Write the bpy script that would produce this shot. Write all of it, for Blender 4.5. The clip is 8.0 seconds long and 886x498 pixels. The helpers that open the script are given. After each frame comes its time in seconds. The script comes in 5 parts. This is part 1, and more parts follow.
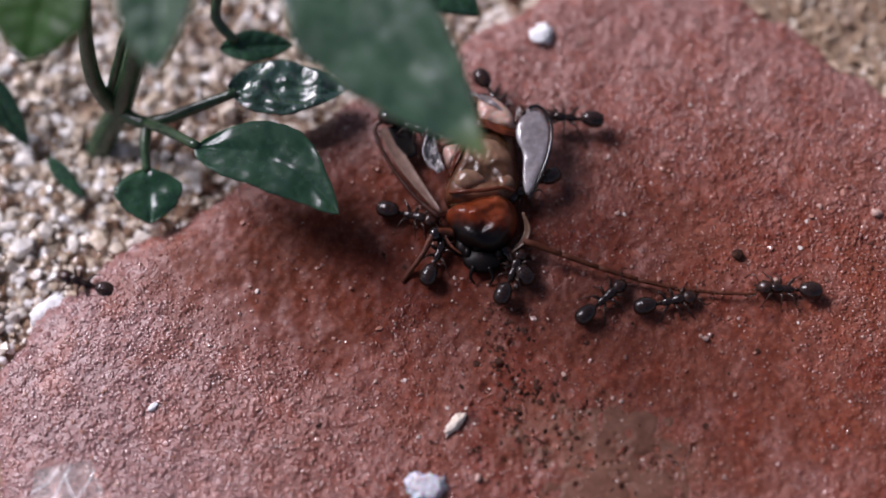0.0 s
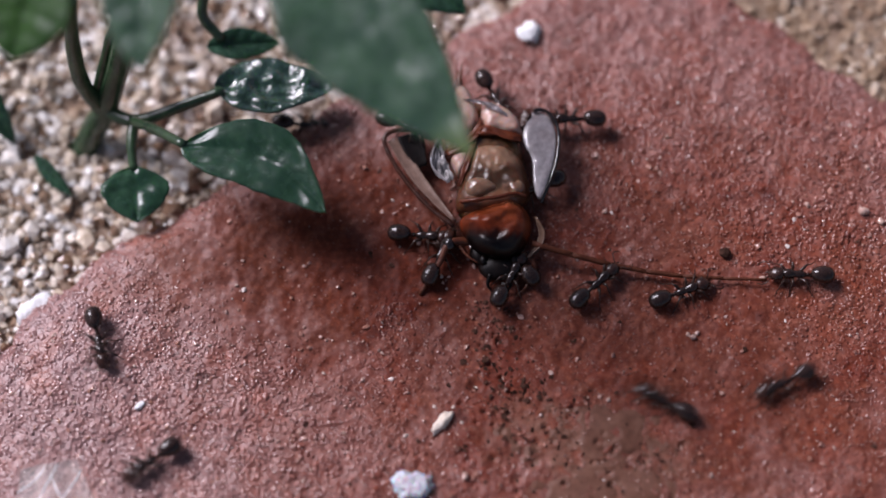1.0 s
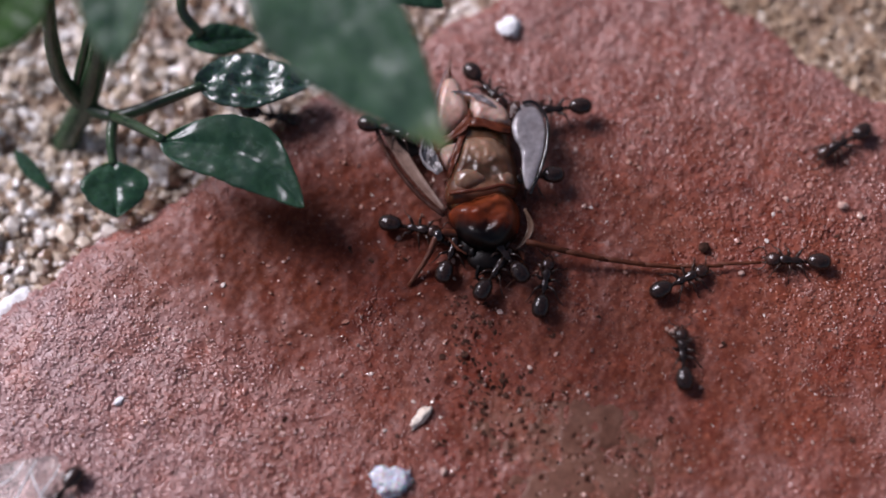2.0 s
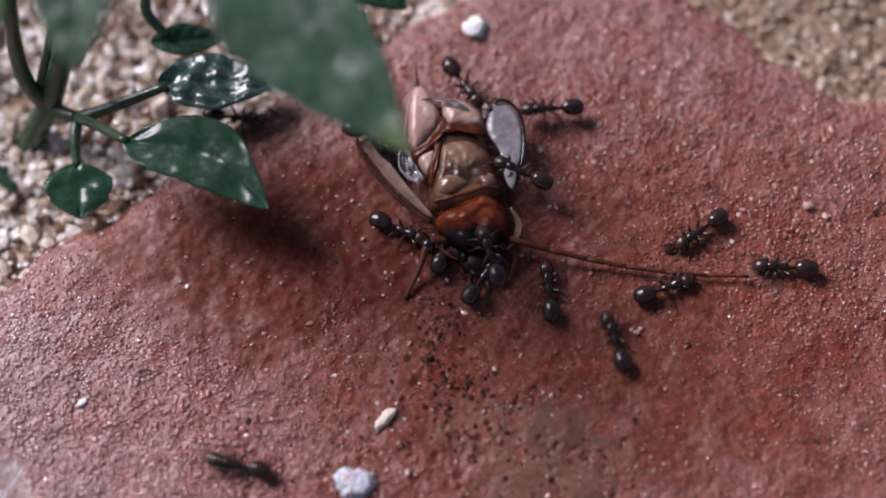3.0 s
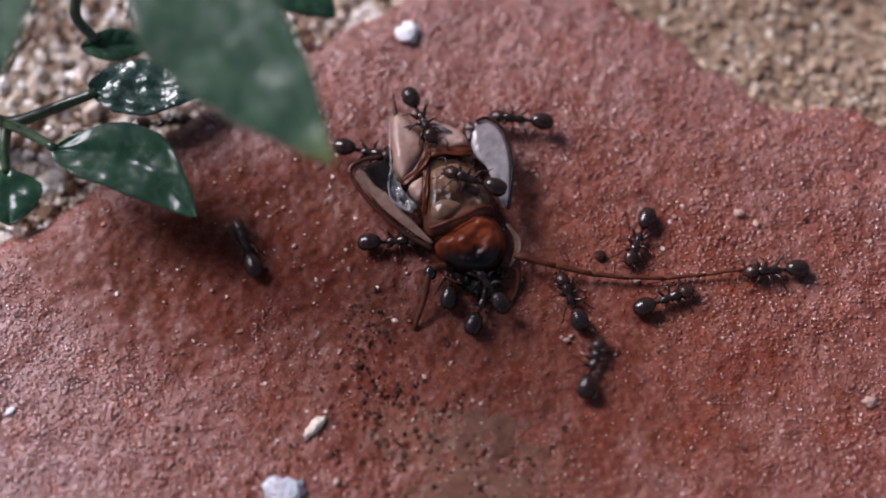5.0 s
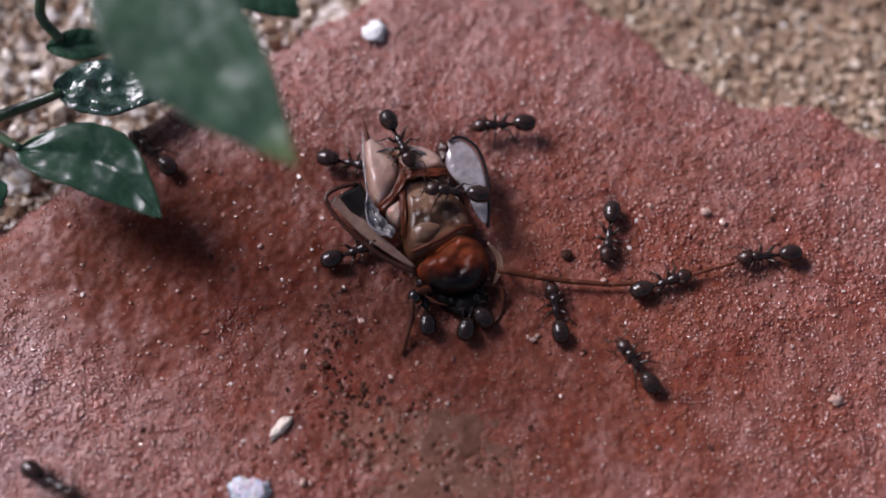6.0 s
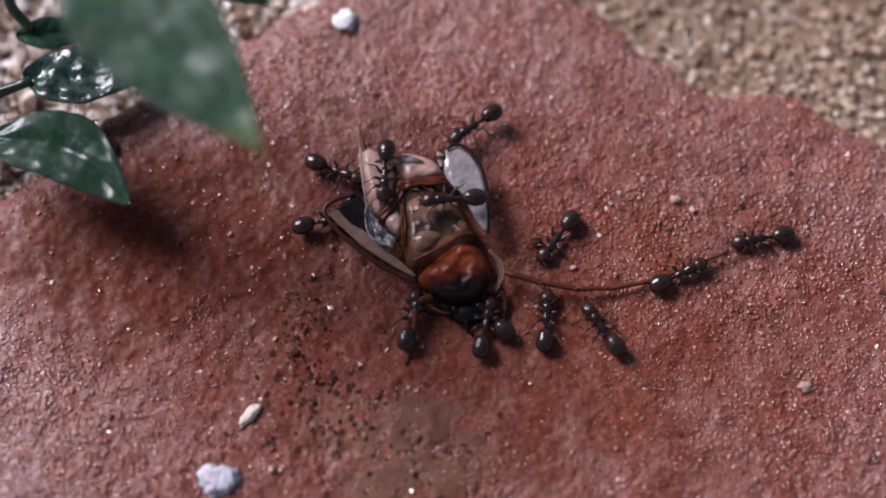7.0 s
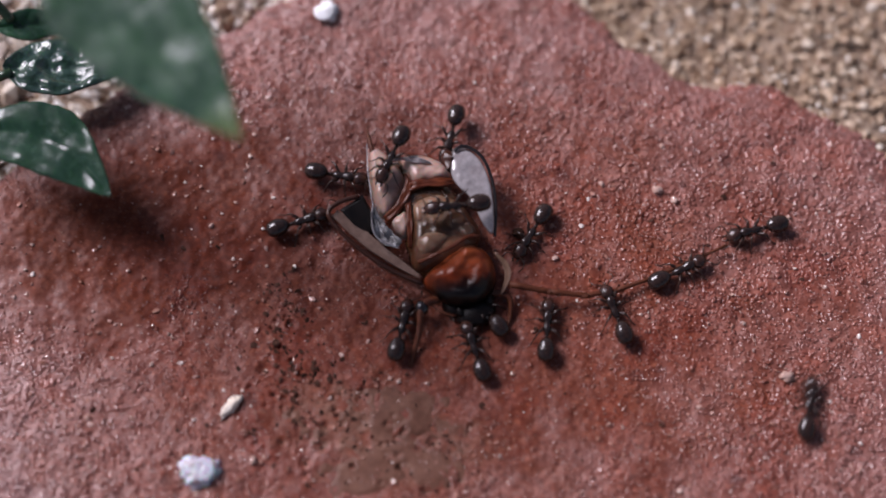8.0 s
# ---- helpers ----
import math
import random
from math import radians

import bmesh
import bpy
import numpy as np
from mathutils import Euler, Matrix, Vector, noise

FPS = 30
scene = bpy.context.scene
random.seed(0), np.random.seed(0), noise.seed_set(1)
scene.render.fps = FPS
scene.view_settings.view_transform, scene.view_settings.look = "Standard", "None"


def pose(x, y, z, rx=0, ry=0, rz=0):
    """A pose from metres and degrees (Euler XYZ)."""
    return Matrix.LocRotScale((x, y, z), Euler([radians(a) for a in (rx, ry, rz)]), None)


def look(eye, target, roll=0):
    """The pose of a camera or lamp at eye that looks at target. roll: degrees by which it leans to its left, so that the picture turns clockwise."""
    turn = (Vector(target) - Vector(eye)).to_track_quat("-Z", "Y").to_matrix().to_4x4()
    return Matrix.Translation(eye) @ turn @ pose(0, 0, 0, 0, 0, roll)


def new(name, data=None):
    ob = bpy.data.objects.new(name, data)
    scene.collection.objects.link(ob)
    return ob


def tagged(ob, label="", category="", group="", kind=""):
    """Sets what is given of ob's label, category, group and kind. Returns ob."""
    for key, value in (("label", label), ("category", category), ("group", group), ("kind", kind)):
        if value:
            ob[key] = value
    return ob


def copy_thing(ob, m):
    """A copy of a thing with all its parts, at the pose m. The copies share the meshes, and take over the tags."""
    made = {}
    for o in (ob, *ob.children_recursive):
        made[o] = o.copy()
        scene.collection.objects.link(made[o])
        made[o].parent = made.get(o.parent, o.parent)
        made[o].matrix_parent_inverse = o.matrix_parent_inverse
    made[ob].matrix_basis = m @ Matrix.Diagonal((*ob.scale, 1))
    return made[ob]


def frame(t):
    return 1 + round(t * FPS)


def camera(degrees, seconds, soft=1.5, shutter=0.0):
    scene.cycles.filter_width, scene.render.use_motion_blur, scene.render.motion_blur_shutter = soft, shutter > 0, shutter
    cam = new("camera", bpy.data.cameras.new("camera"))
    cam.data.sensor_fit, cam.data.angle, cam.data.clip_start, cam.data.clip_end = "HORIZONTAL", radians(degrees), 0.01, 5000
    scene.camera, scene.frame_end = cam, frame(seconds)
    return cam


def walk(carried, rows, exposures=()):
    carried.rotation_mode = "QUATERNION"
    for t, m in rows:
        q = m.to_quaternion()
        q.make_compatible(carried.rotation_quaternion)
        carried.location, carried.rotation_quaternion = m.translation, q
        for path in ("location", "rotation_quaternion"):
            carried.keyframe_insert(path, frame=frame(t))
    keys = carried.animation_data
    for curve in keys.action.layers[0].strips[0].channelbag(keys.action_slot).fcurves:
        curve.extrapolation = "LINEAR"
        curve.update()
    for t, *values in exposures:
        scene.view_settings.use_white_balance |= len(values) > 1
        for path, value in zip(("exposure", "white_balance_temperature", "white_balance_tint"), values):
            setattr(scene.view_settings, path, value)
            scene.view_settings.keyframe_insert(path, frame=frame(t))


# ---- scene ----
cam = camera(28, 8.0, soft=1.8, shutter=0.9)
PATH = [
    (0.0, pose(-0.004610, -0.041994, 0.110802, 20.758, 0.886, 0.465)),
    (0.5, pose(-0.004500, -0.042040, 0.110777, 20.735, 0.808, 0.457)),
    (1.0, pose(-0.004292, -0.041775, 0.110738, 20.616, 0.651, 0.354)),
    (1.5, pose(-0.003702, -0.041807, 0.110825, 20.527, 0.705, 0.351)),
    (3.0, pose(-0.001433, -0.041206, 0.110707, 20.229, 0.309, 0.097)),
    (3.5, pose(-0.000601, -0.040797, 0.110761, 20.161, 0.180, 0.067)),
    (4.0, pose(-0.000000, -0.040358, 0.110884, 20.000, -0.000, 0.000)),
    (4.5, pose(0.000516, -0.039853, 0.111117, 19.771, -0.306, -0.073)),
    (6.0, pose(0.002819, -0.038990, 0.111248, 19.347, -0.813, -0.446)),
    (6.5, pose(0.003371, -0.039958, 0.110746, 19.742, -0.901, -0.528)),
    (7.0, pose(0.004195, -0.040122, 0.110920, 19.523, -1.071, -0.618)),
    (7.5, pose(0.004256, -0.040196, 0.110791, 19.461, -1.209, -0.726)),
    (8.0, pose(0.005017, -0.040942, 0.110464, 19.682, -1.205, -0.807)),
]
walk(cam, PATH, [(0.0, -0.04, 6400, 23), (8.0, -0.04, 6400, 23)])
cam.data.dof.use_dof = True
cam.data.dof.focus_distance = 0.1168
cam.data.dof.aperture_fstop = 11.0

# ---- light ----
world = bpy.data.worlds.new("sky")
scene.world = world
world.use_nodes = True
wn = world.node_tree.nodes
wsky = wn.new("ShaderNodeTexSky")
wsky.sky_type, wsky.sun_disc = "NISHITA", False
SUN_EL, SUN_AZ = 41.0, -55.0          # degrees above the ground; clockwise from +y
wsky.sun_elevation, wsky.sun_rotation = radians(SUN_EL), radians(SUN_AZ)
wn["Background"].inputs["Strength"].default_value = 0.058
haze = wn.new("ShaderNodeHueSaturation")          # thin cloud: a paler sky
haze.inputs["Saturation"].default_value = 0.75
world.node_tree.links.new(wsky.outputs["Color"], haze.inputs["Color"])
world.node_tree.links.new(haze.outputs["Color"], wn["Background"].inputs["Color"])
sun = new("sun", bpy.data.lights.new("sun", "SUN"))
sun.data.energy, sun.data.angle, sun.data.color = 4.8, radians(26), (0.95, 0.96, 1.0)
sun.matrix_world = look((math.sin(radians(SUN_AZ)) * math.cos(radians(SUN_EL)), math.cos(radians(SUN_AZ)) * math.cos(radians(SUN_EL)), math.sin(radians(SUN_EL))), (0, 0, 0))
scene.view_settings.exposure = 0.0

MM = 0.001


# ---- materials ----
def material(name, rough=0.5, spec=0.5, metal=0.0):
    m = bpy.data.materials.new(name)
    m.use_nodes = True
    b = m.node_tree.nodes["Principled BSDF"]
    b.inputs["Roughness"].default_value, b.inputs["Specular IOR Level"].default_value, b.inputs["Metallic"].default_value = rough, spec, metal
    return m, m.node_tree, b


def node(tree, kind, **inputs):
    n = tree.nodes.new("ShaderNode" + kind)
    for k, v in inputs.items():
        n.inputs[k.replace("_", " ")].default_value = v
    return n


def coords(tree, scale=1.0):
    """Object coordinates in millimetres times scale."""
    c = tree.nodes.new("ShaderNodeTexCoord")
    m = node(tree, "Mapping")
    m.inputs["Scale"].default_value = (1000 * scale,) * 3
    tree.links.new(c.outputs["Object"], m.inputs["Vector"])
    return m.outputs["Vector"]


def noise_of(tree, vec, scale, detail=3.0, rough=0.55):
    n = node(tree, "TexNoise", Scale=scale, Detail=detail, Roughness=rough)
    tree.links.new(vec, n.inputs["Vector"])
    return n.outputs["Fac"]


def noise_colour(tree, vec, scale):
    n = node(tree, "TexNoise", Scale=scale, Detail=3.0)
    tree.links.new(vec, n.inputs["Vector"])
    return n.outputs["Color"]


def ramp(tree, fac, stops):
    n = tree.nodes.new("ShaderNodeValToRGB")
    e = n.color_ramp.elements
    while len(e) < len(stops):
        e.new(0.5)
    for el, (p, c) in zip(e, stops):
        el.position, el.color = p, (*c, 1) if len(c) == 3 else c
    tree.links.new(fac, n.inputs["Fac"])
    return n.outputs["Color"]


def grey(a):
    return (a, a, a)


def mix(tree, fac, a, b, mode="MIX"):
    n = tree.nodes.new("ShaderNodeMix")
    n.data_type, n.blend_type = "RGBA", mode
    for value, s in ((fac, n.inputs[0]), (a, n.inputs[6]), (b, n.inputs[7])):
        if isinstance(value, bpy.types.NodeSocket):
            tree.links.new(value, s)
        elif isinstance(value, tuple):
            s.default_value = (*value, 1)
        else:
            s.default_value = value
    return n.outputs[2]


def bump(tree, b, height, strength, dist):
    n = node(tree, "Bump", Strength=strength, Distance=dist * MM)
    tree.links.new(height, n.inputs["Height"])
    tree.links.new(n.outputs["Normal"], b.inputs["Normal"])
    return n


def stone_material(name="red_sandstone", grains=False):
    """The slab's stone; grains: the same stone as single sand grains, each with a tone of its own."""
    m, t, b = material(name, 0.4, 1.0)
    v = coords(t)
    fine = noise_of(t, v, 2.6, 4, 0.62)
    broad = noise_of(t, v, 0.15, 5, 0.65)
    mid = noise_of(t, v, 0.42, 4, 0.6)
    base = ramp(t, fine, [(0.28, (0.185, 0.060, 0.044)), (0.46, (0.218, 0.076, 0.057)), (0.58, (0.258, 0.097, 0.075)), (0.74, (0.36, 0.170, 0.142))])
    speck = node(t, "TexVoronoi", Scale=3.4)
    t.links.new(v, speck.inputs["Vector"])
    sepc = t.nodes.new("ShaderNodeSeparateColor")
    t.links.new(speck.outputs["Color"], sepc.inputs["Color"])
    tone = sepc.outputs[0]
    if grains:
        tone = t.nodes.new("ShaderNodeNewGeometry").outputs["Random Per Island"]
    per_grain = ramp(t, tone, [(0.0, grey(0.80)), (0.5, grey(1.02)), (0.8, (1.20, 1.25, 1.26)), (0.96, (1.65, 1.9, 1.95))])
    base = mix(t, 0.55 if grains else 0.4, base, per_grain, "MULTIPLY")
    tint = ramp(t, broad, [(0.34, (0.92, 0.58, 0.42)), (0.48, (1.0, 0.95, 0.92)), (0.64, (1.12, 1.26, 1.34))])
    base = mix(t, 1.0, base, tint, "MULTIPLY")
    dirt = ramp(t, mid, [(0.28, (0.66, 0.54, 0.48)), (0.42, grey(1.0))])
    base = mix(t, 0.8, base, dirt, "MULTIPLY")
    # a damp, rust-coloured stain with ragged limits, around the prey's path
    sep = node(t, "SeparateXYZ")
    t.links.new(v, sep.inputs["Vector"])

    def ellipse(cx, cy, rx, ry):
        out = None
        for axis, c, r in (("X", cx, rx), ("Y", cy, ry)):
            s = t.nodes.new("ShaderNodeMath")
            s.operation = "MULTIPLY_ADD"
            t.links.new(sep.outputs[axis], s.inputs[0])
            s.inputs[1].default_value, s.inputs[2].default_value = 1 / r, -c / r
            q = t.nodes.new("ShaderNodeMath")
            q.operation = "MULTIPLY"
            t.links.new(s.outputs[0], q.inputs[0])
            t.links.new(s.outputs[0], q.inputs[1])
            if out is None:
                out = q.outputs[0]
            else:
                p = t.nodes.new("ShaderNodeMath")
                p.operation = "ADD"
                t.links.new(out, p.inputs[0])
                t.links.new(q.outputs[0], p.inputs[1])
                out = p.outputs[0]
        ragged = t.nodes.new("ShaderNodeMath")
        ragged.operation = "MULTIPLY_ADD"
        t.links.new(noise_of(t, v, 0.22, 5, 0.65), ragged.inputs[0])
        ragged.inputs[1].default_value = 2.4
        t.links.new(out, ragged.inputs[2])
        return ragged.outputs[0]

    # pale lilac sky sheen painted into the colour towards the slab's left rim
    west = t.nodes.new("ShaderNodeMapRange")
    west.inputs["From Min"].default_value, west.inputs["From Max"].default_value, west.inputs["To Max"].default_value = -14.0, -37.0, 0.62
    t.links.new(sep.outputs["X"], west.inputs["Value"])
    sheen_mottle = ramp(t, noise_of(t, v, 0.5, 4, 0.65), [(0.34, grey(0.45)), (0.62, grey(1.0))])
    base = mix(t, mix(t, 1.0, sheen_mottle, west.outputs["Result"], "MULTIPLY"), base, (0.36, 0.235, 0.235))
    # rust-orange patches and dark reddish pits in the stone
    rust = ramp(t, noise_of(t, v, 0.30, 2, 0.5), [(0.52, grey(0.0)), (0.68, grey(0.5))])
    base = mix(t, rust, base, mix(t, 1.0, base, (1.15, 0.66, 0.40), "MULTIPLY"))
    hole = node(t, "TexVoronoi", Scale=0.21)
    t.links.new(mix(t, 0.5, v, noise_colour(t, v, 0.9), "ADD"), hole.inputs["Vector"])
    pit = ramp(t, hole.outputs["Distance"], [(0.06, grey(0.65)), (0.16, grey(0.0))])
    base = mix(t, pit, base, mix(t, 1.0, base, (0.42, 0.26, 0.24), "MULTIPLY"))
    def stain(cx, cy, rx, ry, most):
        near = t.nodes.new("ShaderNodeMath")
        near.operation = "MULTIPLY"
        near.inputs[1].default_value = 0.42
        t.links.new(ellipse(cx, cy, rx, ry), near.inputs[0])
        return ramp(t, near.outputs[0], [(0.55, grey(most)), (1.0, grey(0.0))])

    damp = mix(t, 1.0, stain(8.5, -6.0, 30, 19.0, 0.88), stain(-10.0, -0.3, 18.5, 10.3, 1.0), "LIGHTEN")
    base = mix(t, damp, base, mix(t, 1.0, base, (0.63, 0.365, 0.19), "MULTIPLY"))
    # a further ragged ellipse that turns the slab darker brown left of the prey
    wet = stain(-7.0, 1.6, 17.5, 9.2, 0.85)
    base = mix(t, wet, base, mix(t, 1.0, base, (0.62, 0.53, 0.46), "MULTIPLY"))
    # a thin tan film of clay, in flakes
    film = ellipse(4.0, -13.6, 11.5, 6.5)
    third = t.nodes.new("ShaderNodeMath")
    third.operation = "MULTIPLY"
    third.inputs[1].default_value = 0.5
    t.links.new(film, third.inputs[0])
    film = ramp(t, third.outputs[0], [(0.55, grey(0.75)), (0.80, grey(0.0))])
    film = mix(t, 1.0, film, ramp(t, noise_of(t, v, 0.55, 5, 0.7), [(0.40, grey(0.15)), (0.60, grey(1.0))]), "MULTIPLY")
    base = mix(t, film, base, (0.19, 0.105, 0.070))
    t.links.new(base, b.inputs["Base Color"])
    rough = mix(t, damp, *((grey(0.34), grey(0.30)) if grains else (grey(0.47), grey(0.62))))
    t.links.new(rough, b.inputs["Roughness"])
    t.links.new(mix(t, damp, *((grey(0.95), grey(0.5)) if grains else (grey(0.78), grey(0.22)))), b.inputs["Specular IOR Level"])
    cell = node(t, "TexVoronoi", Scale=3.4)
    cell.feature = "SMOOTH_F1"
    cell.inputs["Smoothness"].default_value = 0.35
    warp = mix(t, 0.12, v, noise_colour(t, v, 1.6), "ADD")
    t.links.new(warp, cell.inputs["Vector"])
    grain = t.nodes.new("ShaderNodeMath")
    grain.operation = "MULTIPLY_ADD"
    t.links.new(cell.outputs["Distance"], grain.inputs[0])
    grain.inputs[1].default_value = -0.25
    t.links.new(noise_of(t, v, 4.6, 5, 0.65), grain.inputs[2])
    t.links.new(mix(t, damp, grey(0.30 if grains else 0.1), grey(0.0)), b.inputs["Coat Weight"])
    b.inputs["Coat Roughness"].default_value = 0.2
    relief = bump(t, b, grain.outputs[0], 0.3, 0.18)
    t.links.new(mix(t, damp, grey(0.22 if grains else 0.36), grey(0.10 if grains else 0.16)), relief.inputs["Strength"])
    return m


def grain_material(name, stops, rough=0.5, spec=0.5, clear=0.0):
    m, t, b = material(name, rough, spec)
    g = t.nodes.new("ShaderNodeNewGeometry")
    v = coords(t)
    col = ramp(t, g.outputs["Random Per Island"], stops)
    patch = ramp(t, noise_of(t, v, 0.16, 4), [(0.34, (0.55, 0.42, 0.36)), (0.46, grey(1.0))])
    col = mix(t, 0.6, col, patch, "MULTIPLY")
    stain = ramp(t, noise_of(t, v, 2.0, 3), [(0.3, (0.7, 0.62, 0.52)), (0.65, grey(1.0))])
    t.links.new(mix(t, 0.8, col, stain, "MULTIPLY"), b.inputs["Base Color"])
    b.inputs["Transmission Weight"].default_value = clear
    bump(t, b, noise_of(t, v, 5.0, 3), 0.5, 0.12)
    return m


def plain_material(name, lo, hi, scale=1.5, rough=0.4, spec=0.5, relief=0.3, relief_scale=4.0, coat=0.0, through_light=0.0, sss=0.0):
    """A two-tone surface with grain at two scales. Scale is per millimetre."""
    m, t, b = material(name, rough, spec)
    v = coords(t)
    a = ramp(t, noise_of(t, v, scale, 4), [(0.32, lo), (0.68, hi)])
    c = ramp(t, noise_of(t, v, scale * 5, 2), [(0.3, grey(0.8)), (0.7, grey(1.12))])
    t.links.new(mix(t, 0.7, a, c, "MULTIPLY"), b.inputs["Base Color"])
    b.inputs["Coat Weight"].default_value = coat
    b.inputs["Coat Roughness"].default_value = 0.15
    b.inputs["Transmission Weight"].default_value = through_light
    b.inputs["Subsurface Weight"].default_value = sss
    b.inputs["Subsurface Scale"].default_value = 0.0008
    if relief:
        bump(t, b, noise_of(t, v, relief_scale, 3), relief, 0.1)
    return m


def leaf_material(name, lo, hi, rough=0.3, tip=None, relief=(0.6, 0.14)):
    """tip: from and to where along the blade, in millimetres, it turns pale towards its point."""
    m, t, b = material(name, rough, 0.36)
    v = coords(t)
    a = ramp(t, noise_of(t, v, 0.35, 4), [(0.3, lo), (0.7, hi)])
    c = ramp(t, noise_of(t, v, 2.2, 3), [(0.3, grey(0.75)), (0.7, grey(1.15))])
    col = mix(t, 0.8, a, c, "MULTIPLY")
    if tip:
        along = node(t, "SeparateXYZ")
        t.links.new(v, along.inputs["Vector"])
        span = t.nodes.new("ShaderNodeMapRange")
        span.inputs["From Min"].default_value, span.inputs["From Max"].default_value = tip
        t.links.new(along.outputs["X"], span.inputs["Value"])
        col = mix(t, span.outputs["Result"], col, (0.16, 0.20, 0.07))
    t.links.new(col, b.inputs["Base Color"])
    r = ramp(t, noise_of(t, v, 1.1, 3), [(0.35, grey(rough * 0.7)), (0.7, grey(rough * 1.5))])
    t.links.new(r, b.inputs["Roughness"])
    bump(t, b, noise_of(t, v, relief[0], 2), relief[1], 0.35)
    b.inputs["Subsurface Weight"].default_value = 0.12
    b.inputs["Subsurface Scale"].default_value = 0.0006
    b.inputs["Subsurface Radius"].default_value = (0.5, 1.0, 0.2)
    return m


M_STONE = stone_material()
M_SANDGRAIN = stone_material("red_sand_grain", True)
M_SAND = plain_material("sand", (0.16, 0.10, 0.065), (0.36, 0.26, 0.19), 0.9, 0.8, 0.3, 0.9, 2.5)
M_GRAVEL = grain_material("gravel", [(0.0, (0.12, 0.060, 0.035)), (0.16, (0.34, 0.22, 0.14)), (0.32, (0.62, 0.52, 0.41)), (0.58, (0.75, 0.67, 0.57)), (0.80, (0.84, 0.80, 0.76)), (1.0, (0.93, 0.93, 0.93))], 0.14, 0.7)
M_TAN_SAND = grain_material("tan_sand", [(0.0, (0.28, 0.17, 0.105)), (0.3, (0.46, 0.32, 0.215)), (0.75, (0.60, 0.455, 0.325)), (0.93, (0.72, 0.61, 0.49)), (1.0, (0.88, 0.85, 0.80))], 0.3)
M_GLINT = grain_material("quartz", [(0.0, (0.32, 0.14, 0.10)), (0.65, (0.45, 0.23, 0.18)), (0.92, (0.60, 0.42, 0.36)), (1.0, (0.85, 0.77, 0.72))], 0.10, 1.0)
M_SPECK = plain_material("dark_crumb", (0.026, 0.012, 0.008), (0.085, 0.038, 0.026), 3, 0.9, 0.1, 0.6)
M_CLAY = plain_material("dried_clay", (0.120, 0.049, 0.031), (0.175, 0.080, 0.052), 0.7, 0.5, 0.2, 0.25, 3.0)
M_WHITE = plain_material("chalk", (0.78, 0.76, 0.75), (0.93, 0.93, 0.94), 2.5, 0.6, 0.4, 0.7, 5)
M_CREAM = plain_material("cream_grit", (0.80, 0.65, 0.51), (0.93, 0.84, 0.74), 3, 0.6, 0.4, 0.6, 5)
M_CRYSTAL = plain_material("milky_quartz", (0.56, 0.52, 0.57), (0.82, 0.82, 0.90), 1.2, 0.30, 0.5, 0.9, 3, 0.2, 0.25, 0.5)
M_SHARD = plain_material("clear_film", (0.72, 0.74, 0.72), (0.92, 0.93, 0.92), 1, 0.10, 0.5, 0.4, 1, 0.0, 0.90)
M_CREASE = plain_material("whitened_crease", (0.72, 0.73, 0.74), (0.92, 0.92, 0.93), 2, 0.2, 0.6, 0.3, 4, 0.3)
M_SHARD.node_tree.nodes["Principled BSDF"].inputs["IOR"].default_value = 1.12
M_LEAF = leaf_material("glossy_leaf", (0.014, 0.046, 0.027), (0.030, 0.074, 0.042), 0.22)
M_LEAF_WET = leaf_material("wet_leaf", (0.014, 0.042, 0.030), (0.032, 0.075, 0.048), 0.21, None, (1.5, 0.7))
M_LEAF_WET.node_tree.nodes["Principled BSDF"].inputs["Specular IOR Level"].default_value = 1.0
M_LEAF_WET.node_tree.nodes["Principled BSDF"].inputs["Coat Weight"].default_value = 0.5
M_LEAF_PALE = leaf_material("young_leaf", (0.012, 0.042, 0.007), (0.024, 0.068, 0.012), 0.6)
M_LEAF_PALE.node_tree.nodes["Principled BSDF"].inputs["Specular IOR Level"].default_value = 0.15
M_LEAF_SOFT = leaf_material("soft_leaf", (0.022, 0.056, 0.032), (0.052, 0.105, 0.058), 0.30, (14.2, 17.6), (0.45, 0.35))
M_LEAF_SOFT.node_tree.nodes["Principled BSDF"].inputs["Specular IOR Level"].default_value = 0.75
M_STEM = plain_material("stem", (0.016, 0.040, 0.020), (0.040, 0.080, 0.035), 0.8, 0.24, 0.6, 0.5, 2.0)
M_ANT = plain_material("ant_shell", (0.011, 0.006, 0.005), (0.034, 0.017, 0.013), 1.8, 0.19, 0.5, 0.10, 9)
M_ANT_HEAD = plain_material("ant_head_shell", (0.018, 0.007, 0.005), (0.052, 0.020, 0.013), 1.8, 0.26, 0.5, 0.2, 9)
M_ANT_LEG = plain_material("ant_leg", (0.018, 0.008, 0.006), (0.050, 0.022, 0.013), 3, 0.3, 0.5, 0.2, 12)


